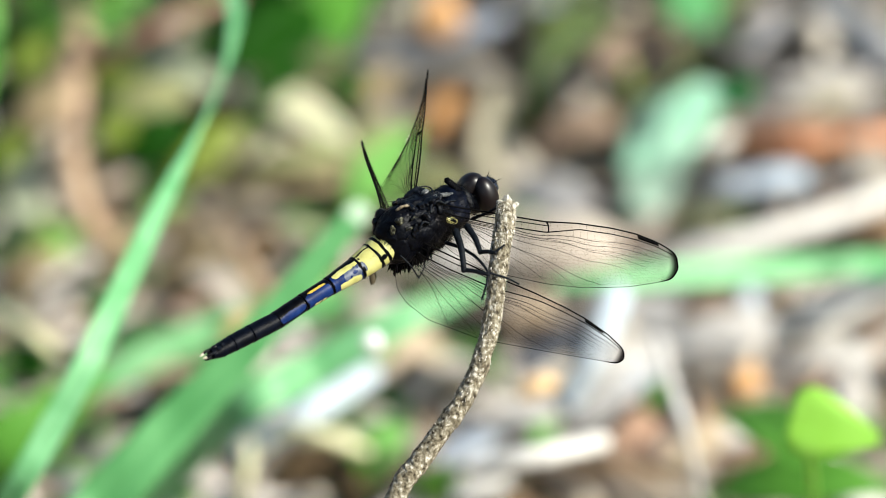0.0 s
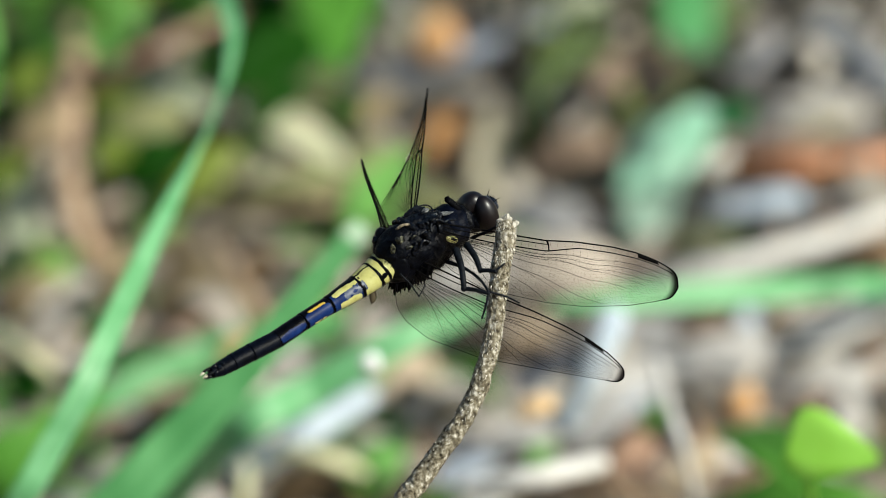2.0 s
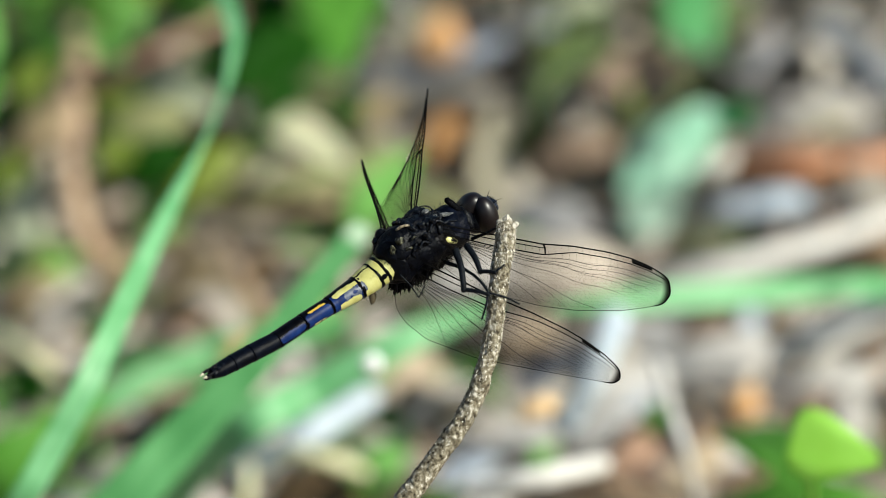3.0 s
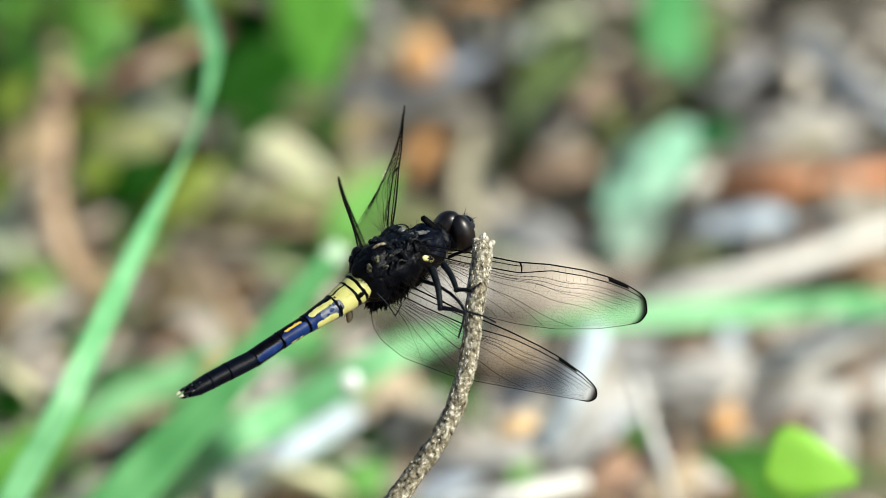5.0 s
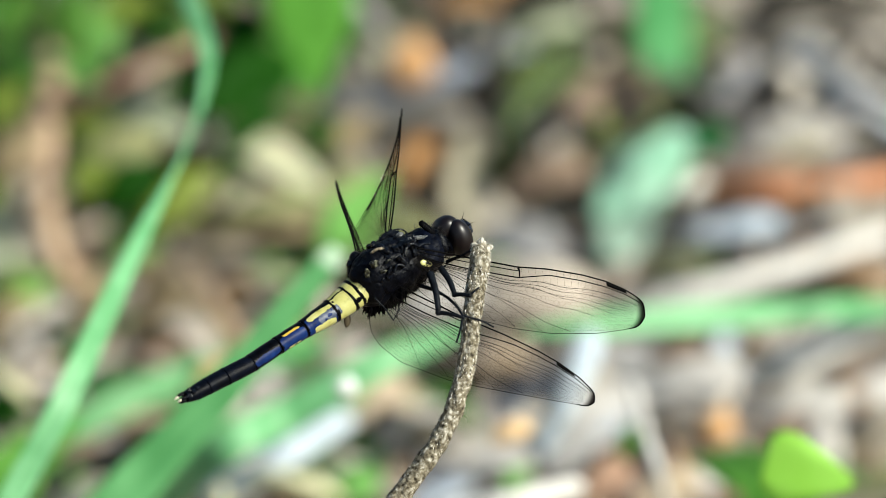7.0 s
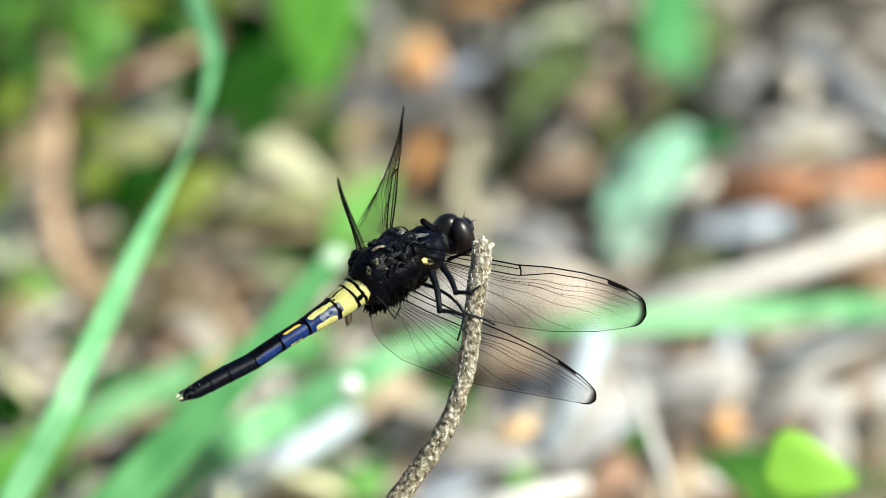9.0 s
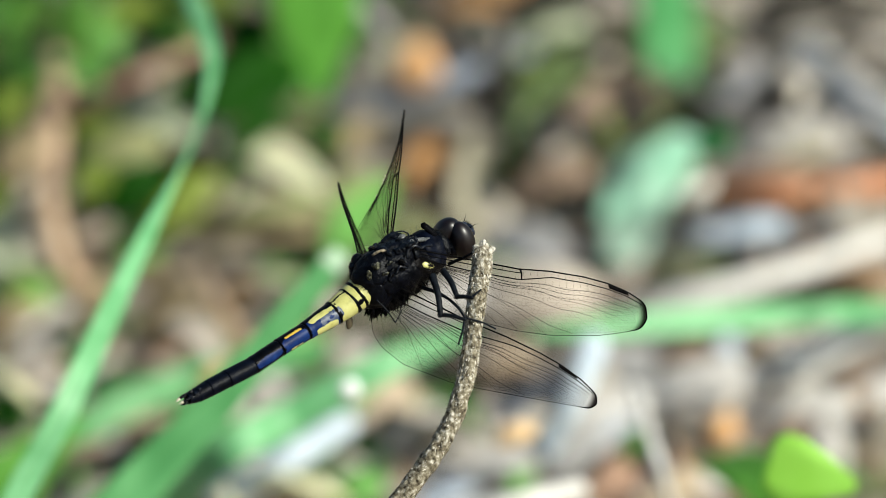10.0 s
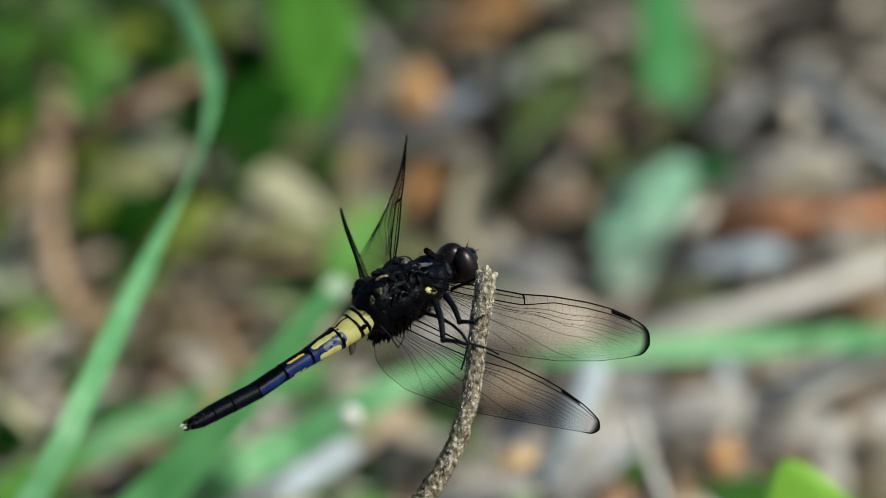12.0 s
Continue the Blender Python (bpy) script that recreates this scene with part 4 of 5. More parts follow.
leaf("leaf", "olive green small leaf between the grass", (-52.7, 436.5, 22.0), (-46.8, 444.8, 25.0), 5.0, leaf_olive, "lance")
leaf("leaf", "olive green small leaf between the grass", (-38.8, 432.1, 22.0), (-31.1, 440.4, 25.0), 5.0, leaf_olive, "lance")
leaf("leaf", "olive green small leaf between the grass", (-66.7, 469.7, 20.0), (-60.7, 476.0, 24.0), 5.0, leaf_olive, "lance")
leaf("leaf", "oval leaf with shade put into its dark green", (-47.4, 427.1, 27.0), (-40.4, 430.1, 29.0), 4.6, leaf_dark, "oval")
leaf("dead_leaf", "brown dry leaf with curled edges", (-66.1, 449.8, 20.0), (-60.4, 450.5, 23.0), 4.6, dry_drab, "torn")
stick("dry_stalk", "thick tan curved dry stalk", [(-56.9, 429.4, 26.0), (-55.4, 416.8, 24.0), (-52.6, 415.6, 18.0), (-50.0, 427.6, 8.0)], 2.00, dry_fawn, "stalk")
leaf("dead_leaf", "dark brown leaf with curled edges", (34.3, 356.7, 30.0), (42.2, 356.7, 33.0), 3.8, dry_brown, "torn")
# Umber shape painting a small shaded hollow.
leaf("dead_leaf", "dark leaf shape painted in for a shaded litter hollow", (46.2, 337.5, 40.0), (50.7, 337.8, 42.0), 2.6, dry_umber_dark, "torn")
leaf("dead_leaf", "dark brown leaf with curled edges", (60.4, 382.2, 30.0), (67.4, 380.6, 33.0), 3.6, dry_umber_dark, "torn")
leaf("dead_leaf", "dark brown leaf with curled edges", (58.6, 327.6, 40.0), (65.0, 327.6, 43.0), 3.2, dry_brown, "torn")
stick("dry_stalk", "thin cream dry straw on the litter", [(-66.1, 373.1, 24.0), (-61.1, 359.4, 27.0), (-56.9, 357.9, 24.0)], 1.10, dry_cream, "stalk")
leaf("dead_leaf", "drab brown torn dry leaf", (-65.8, 387.8, 22.0), (-56.5, 389.4, 25.0), 4.6, dry_drab, "torn")
leaf("dead_leaf", "tan dry leaf with torn edges", (-38.1, 391.9, 22.0), (-30.1, 370.9, 25.0), 5.0, dry_blush, "torn")
leaf("leaf", "dark green leaf low on the ground", (-63.6, 357.3, 22.0), (-57.8, 360.8, 25.0), 3.4, leaf_dark, "oval")
leaf("leaf", "fresh green leaf low on the ground", (-11.5, 315.7, 24.0), (-5.0, 328.4, 28.0), 5.5, leaf_spring, "lance")
leaf("leaf", "fresh green leaf low on the ground", (-18.2, 339.8, 20.0), (-11.6, 339.0, 24.0), 3.2, leaf_green, "oval")
leaf("leaf", "small green leaf between dry stems", (29.3, 324.0, 30.0), (32.6, 328.2, 33.0), 3.2, leaf_green, "oval")
leaf("leaf", "small green leaf between dry stems", (13.0, 323.4, 24.0), (15.9, 328.3, 28.0), 3.4, leaf_spring, "oval")
leaf("dead_leaf", "pale bleached dry leaf lying flat", (18.3, 326.8, 26.0), (27.0, 333.0, 29.0), 5.0, dry_grey, "torn")
leaf("dead_leaf", "pale pinkish tan dry leaf lying flat", (32.4, 313.3, 26.0), (40.2, 320.3, 29.0), 5.0, dry_tan, "torn")
leaf("dead_leaf", "pale bleached dry leaf lying flat", (22.2, 346.9, 24.0), (33.1, 354.3, 27.0), 6.0, dry_ash, "torn")
leaf("dead_leaf", "grey weathered dry leaf on the litter", (10.9, 317.8, 40.0), (20.6, 322.5, 43.0), 5.2, dry_fog, "torn")
leaf("dead_leaf", "pale bleached dry leaf lying flat", (6.4, 318.2, 30.0), (16.6, 317.5, 33.0), 4.2, dry_ash, "torn")
leaf("dead_leaf", "tan dry leaf with torn edges", (23.8, 308.3, 31.0), (30.7, 312.4, 34.0), 4.2, dry_umber, "torn")
leaf("dead_leaf", "dark brown leaf with curled edges", (-66.2, 376.2, 24.0), (-59.5, 375.0, 27.0), 3.0, dry_umber_dark, "torn")
leaf("leaf", "dark green leaf low on the ground", (-64.5, 400.3, 22.0), (-58.5, 398.7, 25.0), 3.6, leaf_olive, "oval")
leaf("dead_leaf", "dark brown leaf with curled edges", (-57.0, 361.6, 26.0), (-52.1, 364.2, 28.0), 2.8, dry_brown, "torn")
leaf("dead_leaf", "brown dry leaf with curled edges", (-51.5, 389.5, 24.0), (-45.6, 391.1, 27.0), 3.4, dry_drab, "torn")
leaf("dead_leaf", "dark brown leaf with curled edges", (-29.7, 396.1, 22.0), (-24.6, 398.7, 25.0), 4.2, dry_umber_dark, "torn")
leaf("dead_leaf", "dark brown leaf with curled edges", (-51.4, 324.0, 30.0), (-45.3, 325.5, 32.0), 2.6, dry_brown, "torn")
leaf("dead_leaf", "orange-brown dry leaf piece", (-32.0, 358.5, 26.0), (-26.6, 362.2, 28.0), 3.0, dry_ochre, "torn")
stick("dry_stalk", "tan dry stalk lying slantwise", [(-33.7, 410.8, 22.0), (-30.0, 390.4, 25.0), (-25.8, 387.1, 20.0)], 1.00, dry_fawn, "stalk")


# ---- perch ----
def perch():
    path = smooth_path([(7.24, -1.25, 206.25), (7.02, -2.58, 204.04), (6.57, -4.16, 201.22), (6.18, -5.66, 198.36), (5.67, -7.32, 194.87), (4.96, -8.63, 191.93), (3.74, -9.89, 188.61), (2.00, -11.02, 185.58), (-0.26, -12.15, 182.55), (-2.84, -13.59, 179.32), (-5.41, -15.16, 175.78), (-13.00, -20.00, 161.00), (-25.00, -25.00, 120.00), (-33.00, -28.00, 70.00), (-38.00, -30.00, 25.00), (-40.00, -30.00, -10.00)], 560)
    n = 44
    along = np.linspace(0, 1, 560)
    radius = np.interp(along, [0, 0.015, 0.04, 0.12, 0.25, 1], [0.98, 1.12, 1.16, 1.12, 1.0, 1.4])
    rr = rings(path, radius, n, up=(0, 1, 0.2))
    for i in range(560):
        for j in range(n):
            p = Vector(rr[i, j])
            q = Vector((p.x, p.y, p.z * 0.45))
            g = Vector((p.x, p.y, p.z * 0.22))
            w = 0.16 * noise.noise(q * 0.8) + 0.07 * noise.noise(q * 2.3) + 0.11 * noise.noise(g * 3.4) + 0.06 * noise.noise(g * 7.5) + 0.05 * noise.noise(p * 9.0)
            rr[i, j] += (rr[i, j] - path[i]) / radius[i] * w
    for j in range(n):
        for i in range(8):
            rr[i, j] += (path[0] - path[6]) / np.linalg.norm(path[0] - path[6]) * (8 - i) / 8 * (0.42 * noise.noise(Vector(rr[0, j]) * 1.6) + 0.1)
    ob = tagged(part("perch_twig", skin(Shape(), rr), bark_grey), "rough grey dry twig with a broken tip, standing in the ground", "twig")
    # broken fibres at the tip
    rng = random.Random(4)
    tip = Shape()
    axis = (path[0] - path[6]) / np.linalg.norm(path[0] - path[6])
    for _ in range(26):
        a = rng.uniform(0, math.tau)
        r = rng.uniform(0.3, 1.0) ** 0.6
        base = path[3] + np.array((math.cos(a) * r, math.sin(a) * r * 0.9, math.sin(a) * r * 0.25))
        way = axis + np.array([rng.gauss(0, 0.25) for _ in range(3)])
        ln = rng.uniform(0.2, 0.5)
        tube(tip, [base, base + way * ln * 0.6, base + way * ln], [rng.uniform(0.25, 0.4), 0.32, 0.2], 5)
    for off, r in (((0.35, 0.1, -0.25), 0.45), ((-0.45, -0.2, -0.35), 0.42), ((0.0, -0.5, -0.35), 0.45), ((0.75, -0.3, -0.8), 0.4), ((0.2, -0.75, -0.9), 0.36), ((0.85, -0.5, -1.5), 0.34)):
        ball(tip, path[2] + np.array(off), (r, r * 0.9, r * 1.1), 8, bump=0.35, grain=0.35)
    part("broken_tip", tip, bark_pale, ob, "pale splintered wood at the broken end", smooth=False)
    flakes = Shape()
    for _ in range(1700):
        i = int(rng.random() ** 1.4 * 300) + 2
        j = rng.randrange(n)
        c, out = rr[i, j], rr[i, j] - path[i]
        out = out / np.linalg.norm(out)
        t = path[i + 1] - path[i]
        t = t / np.linalg.norm(t)
        s = np.cross(t, out)
        t, s = t + s * rng.gauss(0, 0.3), s - t * rng.gauss(0, 0.3)
        ln, w, h = rng.uniform(0.06, 0.26), rng.uniform(0.02, 0.07), rng.uniform(0.015, 0.045)
        o = c - out * 0.03
        lift = out * rng.uniform(0, 0.1)
        v = [o - t * ln - s * w, o + t * ln - s * w * 0.7, o + t * ln * 0.8 + s * w, o - t * ln + s * w * 0.8]
        v += [o - t * ln * 0.7 - s * w * 0.7 + out * h, o + t * ln * 0.8 - s * w * 0.5 + out * h + lift, o + t * ln * 0.6 + s * w * 0.7 + out * h + lift, o - t * ln * 0.7 + s * w * 0.5 + out * h]
        flakes.add(v, [(3, 2, 1, 0), (4, 5, 6, 7), (0, 1, 5, 4), (1, 2, 6, 5), (2, 3, 7, 6), (3, 0, 4, 7)])
    part("flaky_bark", flakes, bark_flake, ob, "loose grey and cream bark flakes", smooth=False, kind="stuff")


perch()


# ---- dragonfly ----
# its space: x to the head, y to its left, z to its back, millimetres from the middle of the thorax
AXES = Matrix(((0.769, -0.639, -0.036), (0.604, 0.743, -0.289), (0.212, 0.200, 0.957))).to_quaternion().to_matrix()
SEAT = Vector((-0.00187, 0.00147, 0.20331))
dragonfly = tagged(new("dragonfly"), "black dragonfly with yellow and dark blue abdomen on a twig tip", "dragonfly")
dragonfly.empty_display_size = 0.005
dragonfly.matrix_world = Matrix.LocRotScale(SEAT, AXES, None)


def abdomen():
    # x, z, width and height of the rings at the joints, from the thorax back
    stations = [(-5.4, -0.4, 3.7), (-7.0, -0.93, 3.65), (-8.02, -1.24, 3.45), (-10.47, -1.69, 2.9), (-14.65, -1.98, 2.2), (-18.5, -2.2, 2.12), (-22.4, -2.6, 2.12),
                (-26.25, -2.38, 2.12), (-28.9, -2.26, 2.0), (-30.5, -2.25, 1.78), (-31.9, -2.04, 1.3)]
    n = 120

    def colour(seg):
        span = abs(stations[seg][0] - stations[seg + 1][0])

        def pick(i, j, k=50):
            ph = math.degrees(j * math.tau / n)
            ph = ph - 360 if ph > 180 else ph
            s = i / k
            wob = Vector((s * span * 1.1, ph / 38, seg * 3.7))
            rough = noise.noise(wob * 1.7)
            rim = s * span < 0.12 + 0.08 * rough or (1 - s) * span < (0.26 if seg < 5 else 0.14) + 0.14 * rough
            ph += 5 * noise.noise(wob) + 2 * noise.noise(wob * 3.1)
            s += 0.04 * noise.noise(wob * 1.3)
            if rim:
                return 0 if seg < 6 else 5

            def patch(s0, p0, rs, rp):
                return ((s - s0) / rs) ** 4 + ((ph - p0) / rp) ** 4 < 1

            soiled = noise.noise(wob * 2.3 + Vector((4, 1, 7)))
            if seg == 0:
                return 2 if -60 < ph < 110 and s > 0.3 + 0.5 * (ph - 30) / 120 else 0
            if seg == 1:
                return 2 if -60 < ph < 118 and not patch(0.5, 66, 0.36, 9) else 0
            if seg == 2:
                if abs(ph + 14) < 4 or patch(0.8, 4, 0.05, 7):
                    return 0
                if patch(0.93, 48, 0.2, 26):
                    return 4 if soiled > -0.2 else 0
                return 2 if -70 < ph < 122 and s < 0.88 else 0
            if seg == 3:
                if patch(0.10, 8, 0.10, 13):
                    return 2
                if patch(0.52, 8, 0.33, 17) or patch(0.42, 92, 0.36, 26):
                    return 2
                if patch(0.16, 48, 0.40, 24) and soiled > -0.3:
                    return 4
                return 1 if -4 < ph < 112 else 0
            if seg == 4:
                if patch(0.46, 5, 0.3, 8):
                    return 3
                if patch(0.52, 102, 0.24, 9):
                    return 2 if soiled > -0.15 else 0
                return 1 if patch(0.5, 60, 0.49, 50) else 0
            if seg == 5:
                return 1 if patch(0.5, 66, 0.46, 28) else 0
            return 5
        return pick

    for seg in range(10):
        (x0, z0, w0), (x1, z1, w1) = stations[seg], stations[seg + 1]
        k = 51
        path, rad = [], []
        for i in range(k):
            s = i / (k - 1)
            path.append((x0 + (x1 - x0) * s, 0, z0 + (z1 - z0) * s))
            rad.append((w0 + (w1 - w0) * s) / 2 * (1 + 0.03 * math.sin(math.pi * s) - (0.05 if i in (0, k - 1) else -0.045 if i > k - 6 else -0.02 if i > k - 10 else 0)))
        rr = rings(path, rad, n, squash=0.92)
        shape = skin(Shape(), rr, colour(seg))
        label = {1: "yellow shell with black rims", 3: "black, bluish and yellow shell", 5: "dark blue bloomed shell"}.get(seg, "")
        part("abdomen_segment", shape, [black_gloss, blue_bloom, yellow_shell, orange_shell, grey_bloom, tail_shell], dragonfly, label)
    for y in (-0.3, 0.3):
        claw = tube(Shape(), smooth_path([(-31.4, y, -1.9), (-32.1, y * 1.25, -1.7), (-32.8, y * 1.1, -1.75)], 8), [0.2, 0.2, 0.2, 0.2, 0.19, 0.18, 0.17, 0.15], 10)
        claw = part("tail_claw", claw, black_gloss, dragonfly)
        part("claw_tip", tube(Shape(), smooth_path([(-32.7, y * 1.1, -1.75), (-33.0, y, -1.76), (-33.3, y * 0.8, -1.8)], 6), [0.16, 0.17, 0.16, 0.13, 0.08, 0.03], 10), pale_shell, claw, "pale tip of the tail claw")
    part("tail_plate", ball(Shape(), (-32.2, 0, -2.3), (0.7, 0.42, 0.25), 10), black_gloss, dragonfly)
    for x, y, z, r in ((-30.9, -0.45, -1.45, 0.28), (-31.5, -0.5, -1.7, 0.24), (-31.3, 0.05, -1.3, 0.22), (-30.3, -0.3, -1.32, 0.2), (-31.9, -0.35, -1.65, 0.18)):
        part("tail_knob", ball(Shape(), (x, y, z), (r * 1.4, r, r * 0.7), 10, bump=0.1, grain=0.2), wet_black, dragonfly)
    flap = tube(Shape(), smooth_path([(-8.7, -0.6, -2.6), (-8.9, -0.9, -3.5), (-9.2, -1.0, -4.2)], 8), [0.35, 0.4, 0.42, 0.42, 0.4, 0.34, 0.24, 0.08], 10, squash=0.5)
    part("hamule", flap, hamule_brown, dragonfly, "small brown flap under the abdomen's base")


def thorax():
    turn = Matrix.Rotation(radians(-16), 3, "Y")
    body = Shape()
    ball(body, (-1.3, 0, -0.4), (6.0, 3.1, 3.7), 48, turn=Matrix.Rotation(radians(12), 3, "Y"), bump=0.34, grain=1.2)
    ball(body, (-4.8, -0.1, -0.8), (2.2, 2.7, 2.9), 26, bump=0.34, grain=0.9)
    core = part("thorax", body, black_shell, dragonfly, "black hairy thorax")
    part("front_dome", ball(Shape(), (2.5, 0, -0.7), (3.7, 2.65, 2.85), 40, bump=0.42, grain=1.3), navy_shell, dragonfly, "smooth blue-black front of the thorax")
    part("neck_collar", ball(Shape(), (5.2, 0, -0.3), (1.0, 1.9, 1.6), 18, bump=0.2, grain=0.6), black_shell, dragonfly)
    lobe = tube(Shape(), smooth_path([(3.85, 1.0, 2.75), (4.15, 0.65, 2.4), (4.5, 0.15, 1.8), (4.9, -0.25, 1.1)], 10), [0.24, 0.38, 0.46, 0.46, 0.46, 0.48, 0.52, 0.52, 0.46, 0.36], 7, squash=0.75)
    ball(lobe, (4.0, 0.95, 2.6), (0.34, 0.4, 0.3), 10, bump=0.3, grain=0.3)
    part("collar_lobe", lobe, black_hair, dragonfly, "raised black hairy lobe behind the head")
    # ridges and plates on the back between the wings
    for x, y, z, r in ((-0.6, -1.0, 3.2, (1.3, 0.55, 0.5)), (-2.6, -0.7, 3.0, (1.0, 0.7, 0.6)), (-3.9, 0.2, 2.3, (0.8, 1.0, 0.55)), (-1.8, -2.2, 2.1, (1.0, 0.4, 0.6)),
                       (-3.6, -2.2, 1.3, (0.9, 0.45, 0.5)), (0.6, -1.6, 2.8, (1.0, 0.4, 0.4)), (-4.6, -1.9, 0.5, (0.7, 0.4, 0.4)), (-2.9, 1.4, 2.6, (0.9, 0.6, 0.5))):
        part("back_plate", ball(Shape(), (x * 1.02, y * 1.1, z + 0.15), (r[0] * 1.25, r[1] * 0.9, r[2] * 0.8), 18, turn=Matrix.Rotation(x * 1.7, 3, "Z") @ Matrix.Rotation(y * 0.6, 3, "Y"), bump=0.4, grain=0.55), wet_black, core)
    for pts in (((0.9, -2.0, 2.7), (0.2, -1.6, 3.25), (-0.8, -1.7, 3.15), (-1.3, -2.2, 2.6)), ((2.6, -1.9, 2.1), (1.6, -1.9, 2.6), (0.8, -2.0, 2.75)), ((-1.8, -2.7, 1.7), (-2.6, -2.4, 2.2), (-3.4, -2.6, 1.6))):
        part("ridge", tube(Shape(), smooth_path([(x, y - 0.3, z + 0.3) for x, y, z in pts], 12), 0.15, 8), wet_black, core)
    for c, r in (((-4.75, -1.15, 2.95), (0.66, 0.3, 0.46)), ((-3.3, -1.8, 2.95), (0.4, 0.2, 0.2)), ((-6.0, -1.15, 2.2), (0.3, 0.3, 0.5)), ((-4.1, -2.1, 2.0), (0.5, 0.2, 0.25))):
        part("pale_plate", ball(Shape(), c, r, 16, bump=0.28, grain=0.4), olive_shell, core, "dull olive plate")
    # Grey plate whose pale colour paints the sheen along the top edge.
    part("front_sheen", ball(Shape(), (2.2, -0.5, 2.42), (1.75, 0.26, 0.26), 16, turn=Matrix.Rotation(radians(24), 3, "Y"), bump=0.1, grain=0.4), grey_shell, core, "grey plate with its top-lit sheen put into the colour")
    part("pale_ridge", tube(Shape(), smooth_path([(-4.36, 0.11, 3.42), (-3.5, -0.15, 3.75), (-2.75, -0.5, 3.68)], 10), [0.1, 0.14, 0.17, 0.18, 0.16, 0.15, 0.17, 0.18, 0.14, 0.08], 8), tan_shell, core, "tan ridge at the wing hinge")
    loop = [Vector((0.6, 0.8, 3.1)) + Vector((0.9 * math.cos(a), 0.62 * math.sin(a), 0.26 * math.sin(a) - 0.2 * math.cos(a))) for a in np.linspace(0, math.tau, 25)]
    part("hinge_loop", tube(Shape(), loop, 0.085, 8), wet_black, core)
    part("hinge_plate", ball(Shape(), (0.6, 0.8, 3.0), (0.52, 0.34, 0.16), 10, bump=0.1, grain=0.2), grey_shell, core, "small pale plate at the wing hinge")
    # knobbly roots of the four wings
    for x, y, z in ((-0.3, -1.2, 3.0), (-3.7, -1.8, 0.6), (0.1, 2.1, 2.1), (-4.5, 2.3, 1.1)):
        root = ball(Shape(), (x - 0.2, y * 0.92, z), (1.15, 0.75, 0.75), 16, bump=0.5, grain=0.45)
        ball(root, (x - 1.1, y * 0.9, z + 0.15), (0.6, 0.5, 0.5), 12, bump=0.3, grain=0.3)
        ball(root, (x + 0.7, y * 0.95, z + 0.1), (0.5, 0.4, 0.45), 12, bump=0.3, grain=0.3)
        part("wing_root", root, wet_black, core)
    part("rear_ridge", tube(Shape(), smooth_path([(-4.3, 2.4, 2.1), (-4.7, 2.3, 1.5), (-5.3, 1.9, 1.0), (-6.1, 1.2, 0.6), (-6.7, 0.4, 0.2)], 12), [0.45, 0.72, 0.8, 0.8, 0.78, 0.8, 0.78, 0.74, 0.7, 0.64, 0.56, 0.46], 12), black_shell, core)
    along = Vector((0.8, -0.3, -0.5)).normalized()
    away = (Vector((0.3, -0.85, 0.4)) - along * Vector((0.3, -0.85, 0.4)).dot(along)).normalized()
    lay = Matrix((along, away, along.cross(away))).transposed()
    spot = part("side_spot", ball(Shape(), Vector((1.2, -2.9, 0.65)) + away * 0.22, (0.84, 0.2, 0.42), 16, turn=lay, bump=0.05, grain=0.3), yellow_shell, core, "bright yellow ring-shaped spot")
    part("spot_centre", ball(Shape(), Vector((1.2, -2.9, 0.65)) + away * 0.36 + along * 0.14, (0.45, 0.13, 0.15), 12, turn=lay), black_shell, core)
    rng = random.Random(7)
    fur = Shape()
    for _ in range(3600):
        d = Vector((rng.gauss(0, 1), rng.gauss(0, 1), rng.gauss(0, 1))).normalized()
        p = Vector((-1.3, 0, -0.4)) + Matrix.Rotation(radians(12), 3, "Y") @ Vector((d.x * 5.9, d.y * 3.05, d.z * 3.65))
        hair(fur, p, d + Vector((rng.gauss(0, 0.3), rng.gauss(0, 0.3), rng.gauss(0, 0.3) - 0.25)), rng.uniform(0.25, 0.8) * (0.8 if d.z > -0.2 else 1.2), 0.022)
    for _ in range(900):
        d = Vector((rng.gauss(0.2, 1), rng.gauss(0, 1), rng.gauss(0.3, 1))).normalized()
        p = Vector((3.6, 0, -0.9)) + Vector((d.x * 3.0, d.y * 2.6, d.z * 3.0))
        hair(fur, p, d + Vector((rng.gauss(0, 0.3), rng.gauss(0, 0.3), rng.gauss(0, 0.3))), rng.uniform(0.15, 0.4), 0.012)
    part("fur", fur, black_hair, core, "black bristly hair", kind="stuff")
    tufts = Shape()
    for _ in range(330):
        u = rng.random()
        base = Vector((-6.1 + 4.1 * u, -1.2 - 1.9 * u, -2.5 + 1.2 * u)) + Vector((0.46, 0.6, -0.65)) * rng.uniform(-0.2, 3.2) + Vector((0.3, 0.2, 0.3)) * rng.uniform(-0.6, 1.6)
        hair(tufts, base, Vector((-0.6 + 0.22 * rng.gauss(0, 1), -0.37 + 0.22 * rng.gauss(0, 1), -0.7 + 0.15 * rng.gauss(0, 1))), rng.uniform(0.9, 1.9), rng.uniform(0.16, 0.34), 0.15)
    part("hair_tufts", tufts, black_hair, core, "matted spikes of black hair under the thorax", kind="stuff")
    pale = Shape()
    for _ in range(110):
        d = Vector((rng.uniform(0.2, 1), rng.gauss(0, 0.8), rng.uniform(0.3, 1))).normalized()
        p = Vector((2.6, 0, -0.4)) + Vector((d.x * 3.2, d.y * 2.6, d.z * 3.1))
        hair(pale, p, d + Vector((0.4, 0, 0.2)), rng.uniform(0.6, 1.3), 0.012)
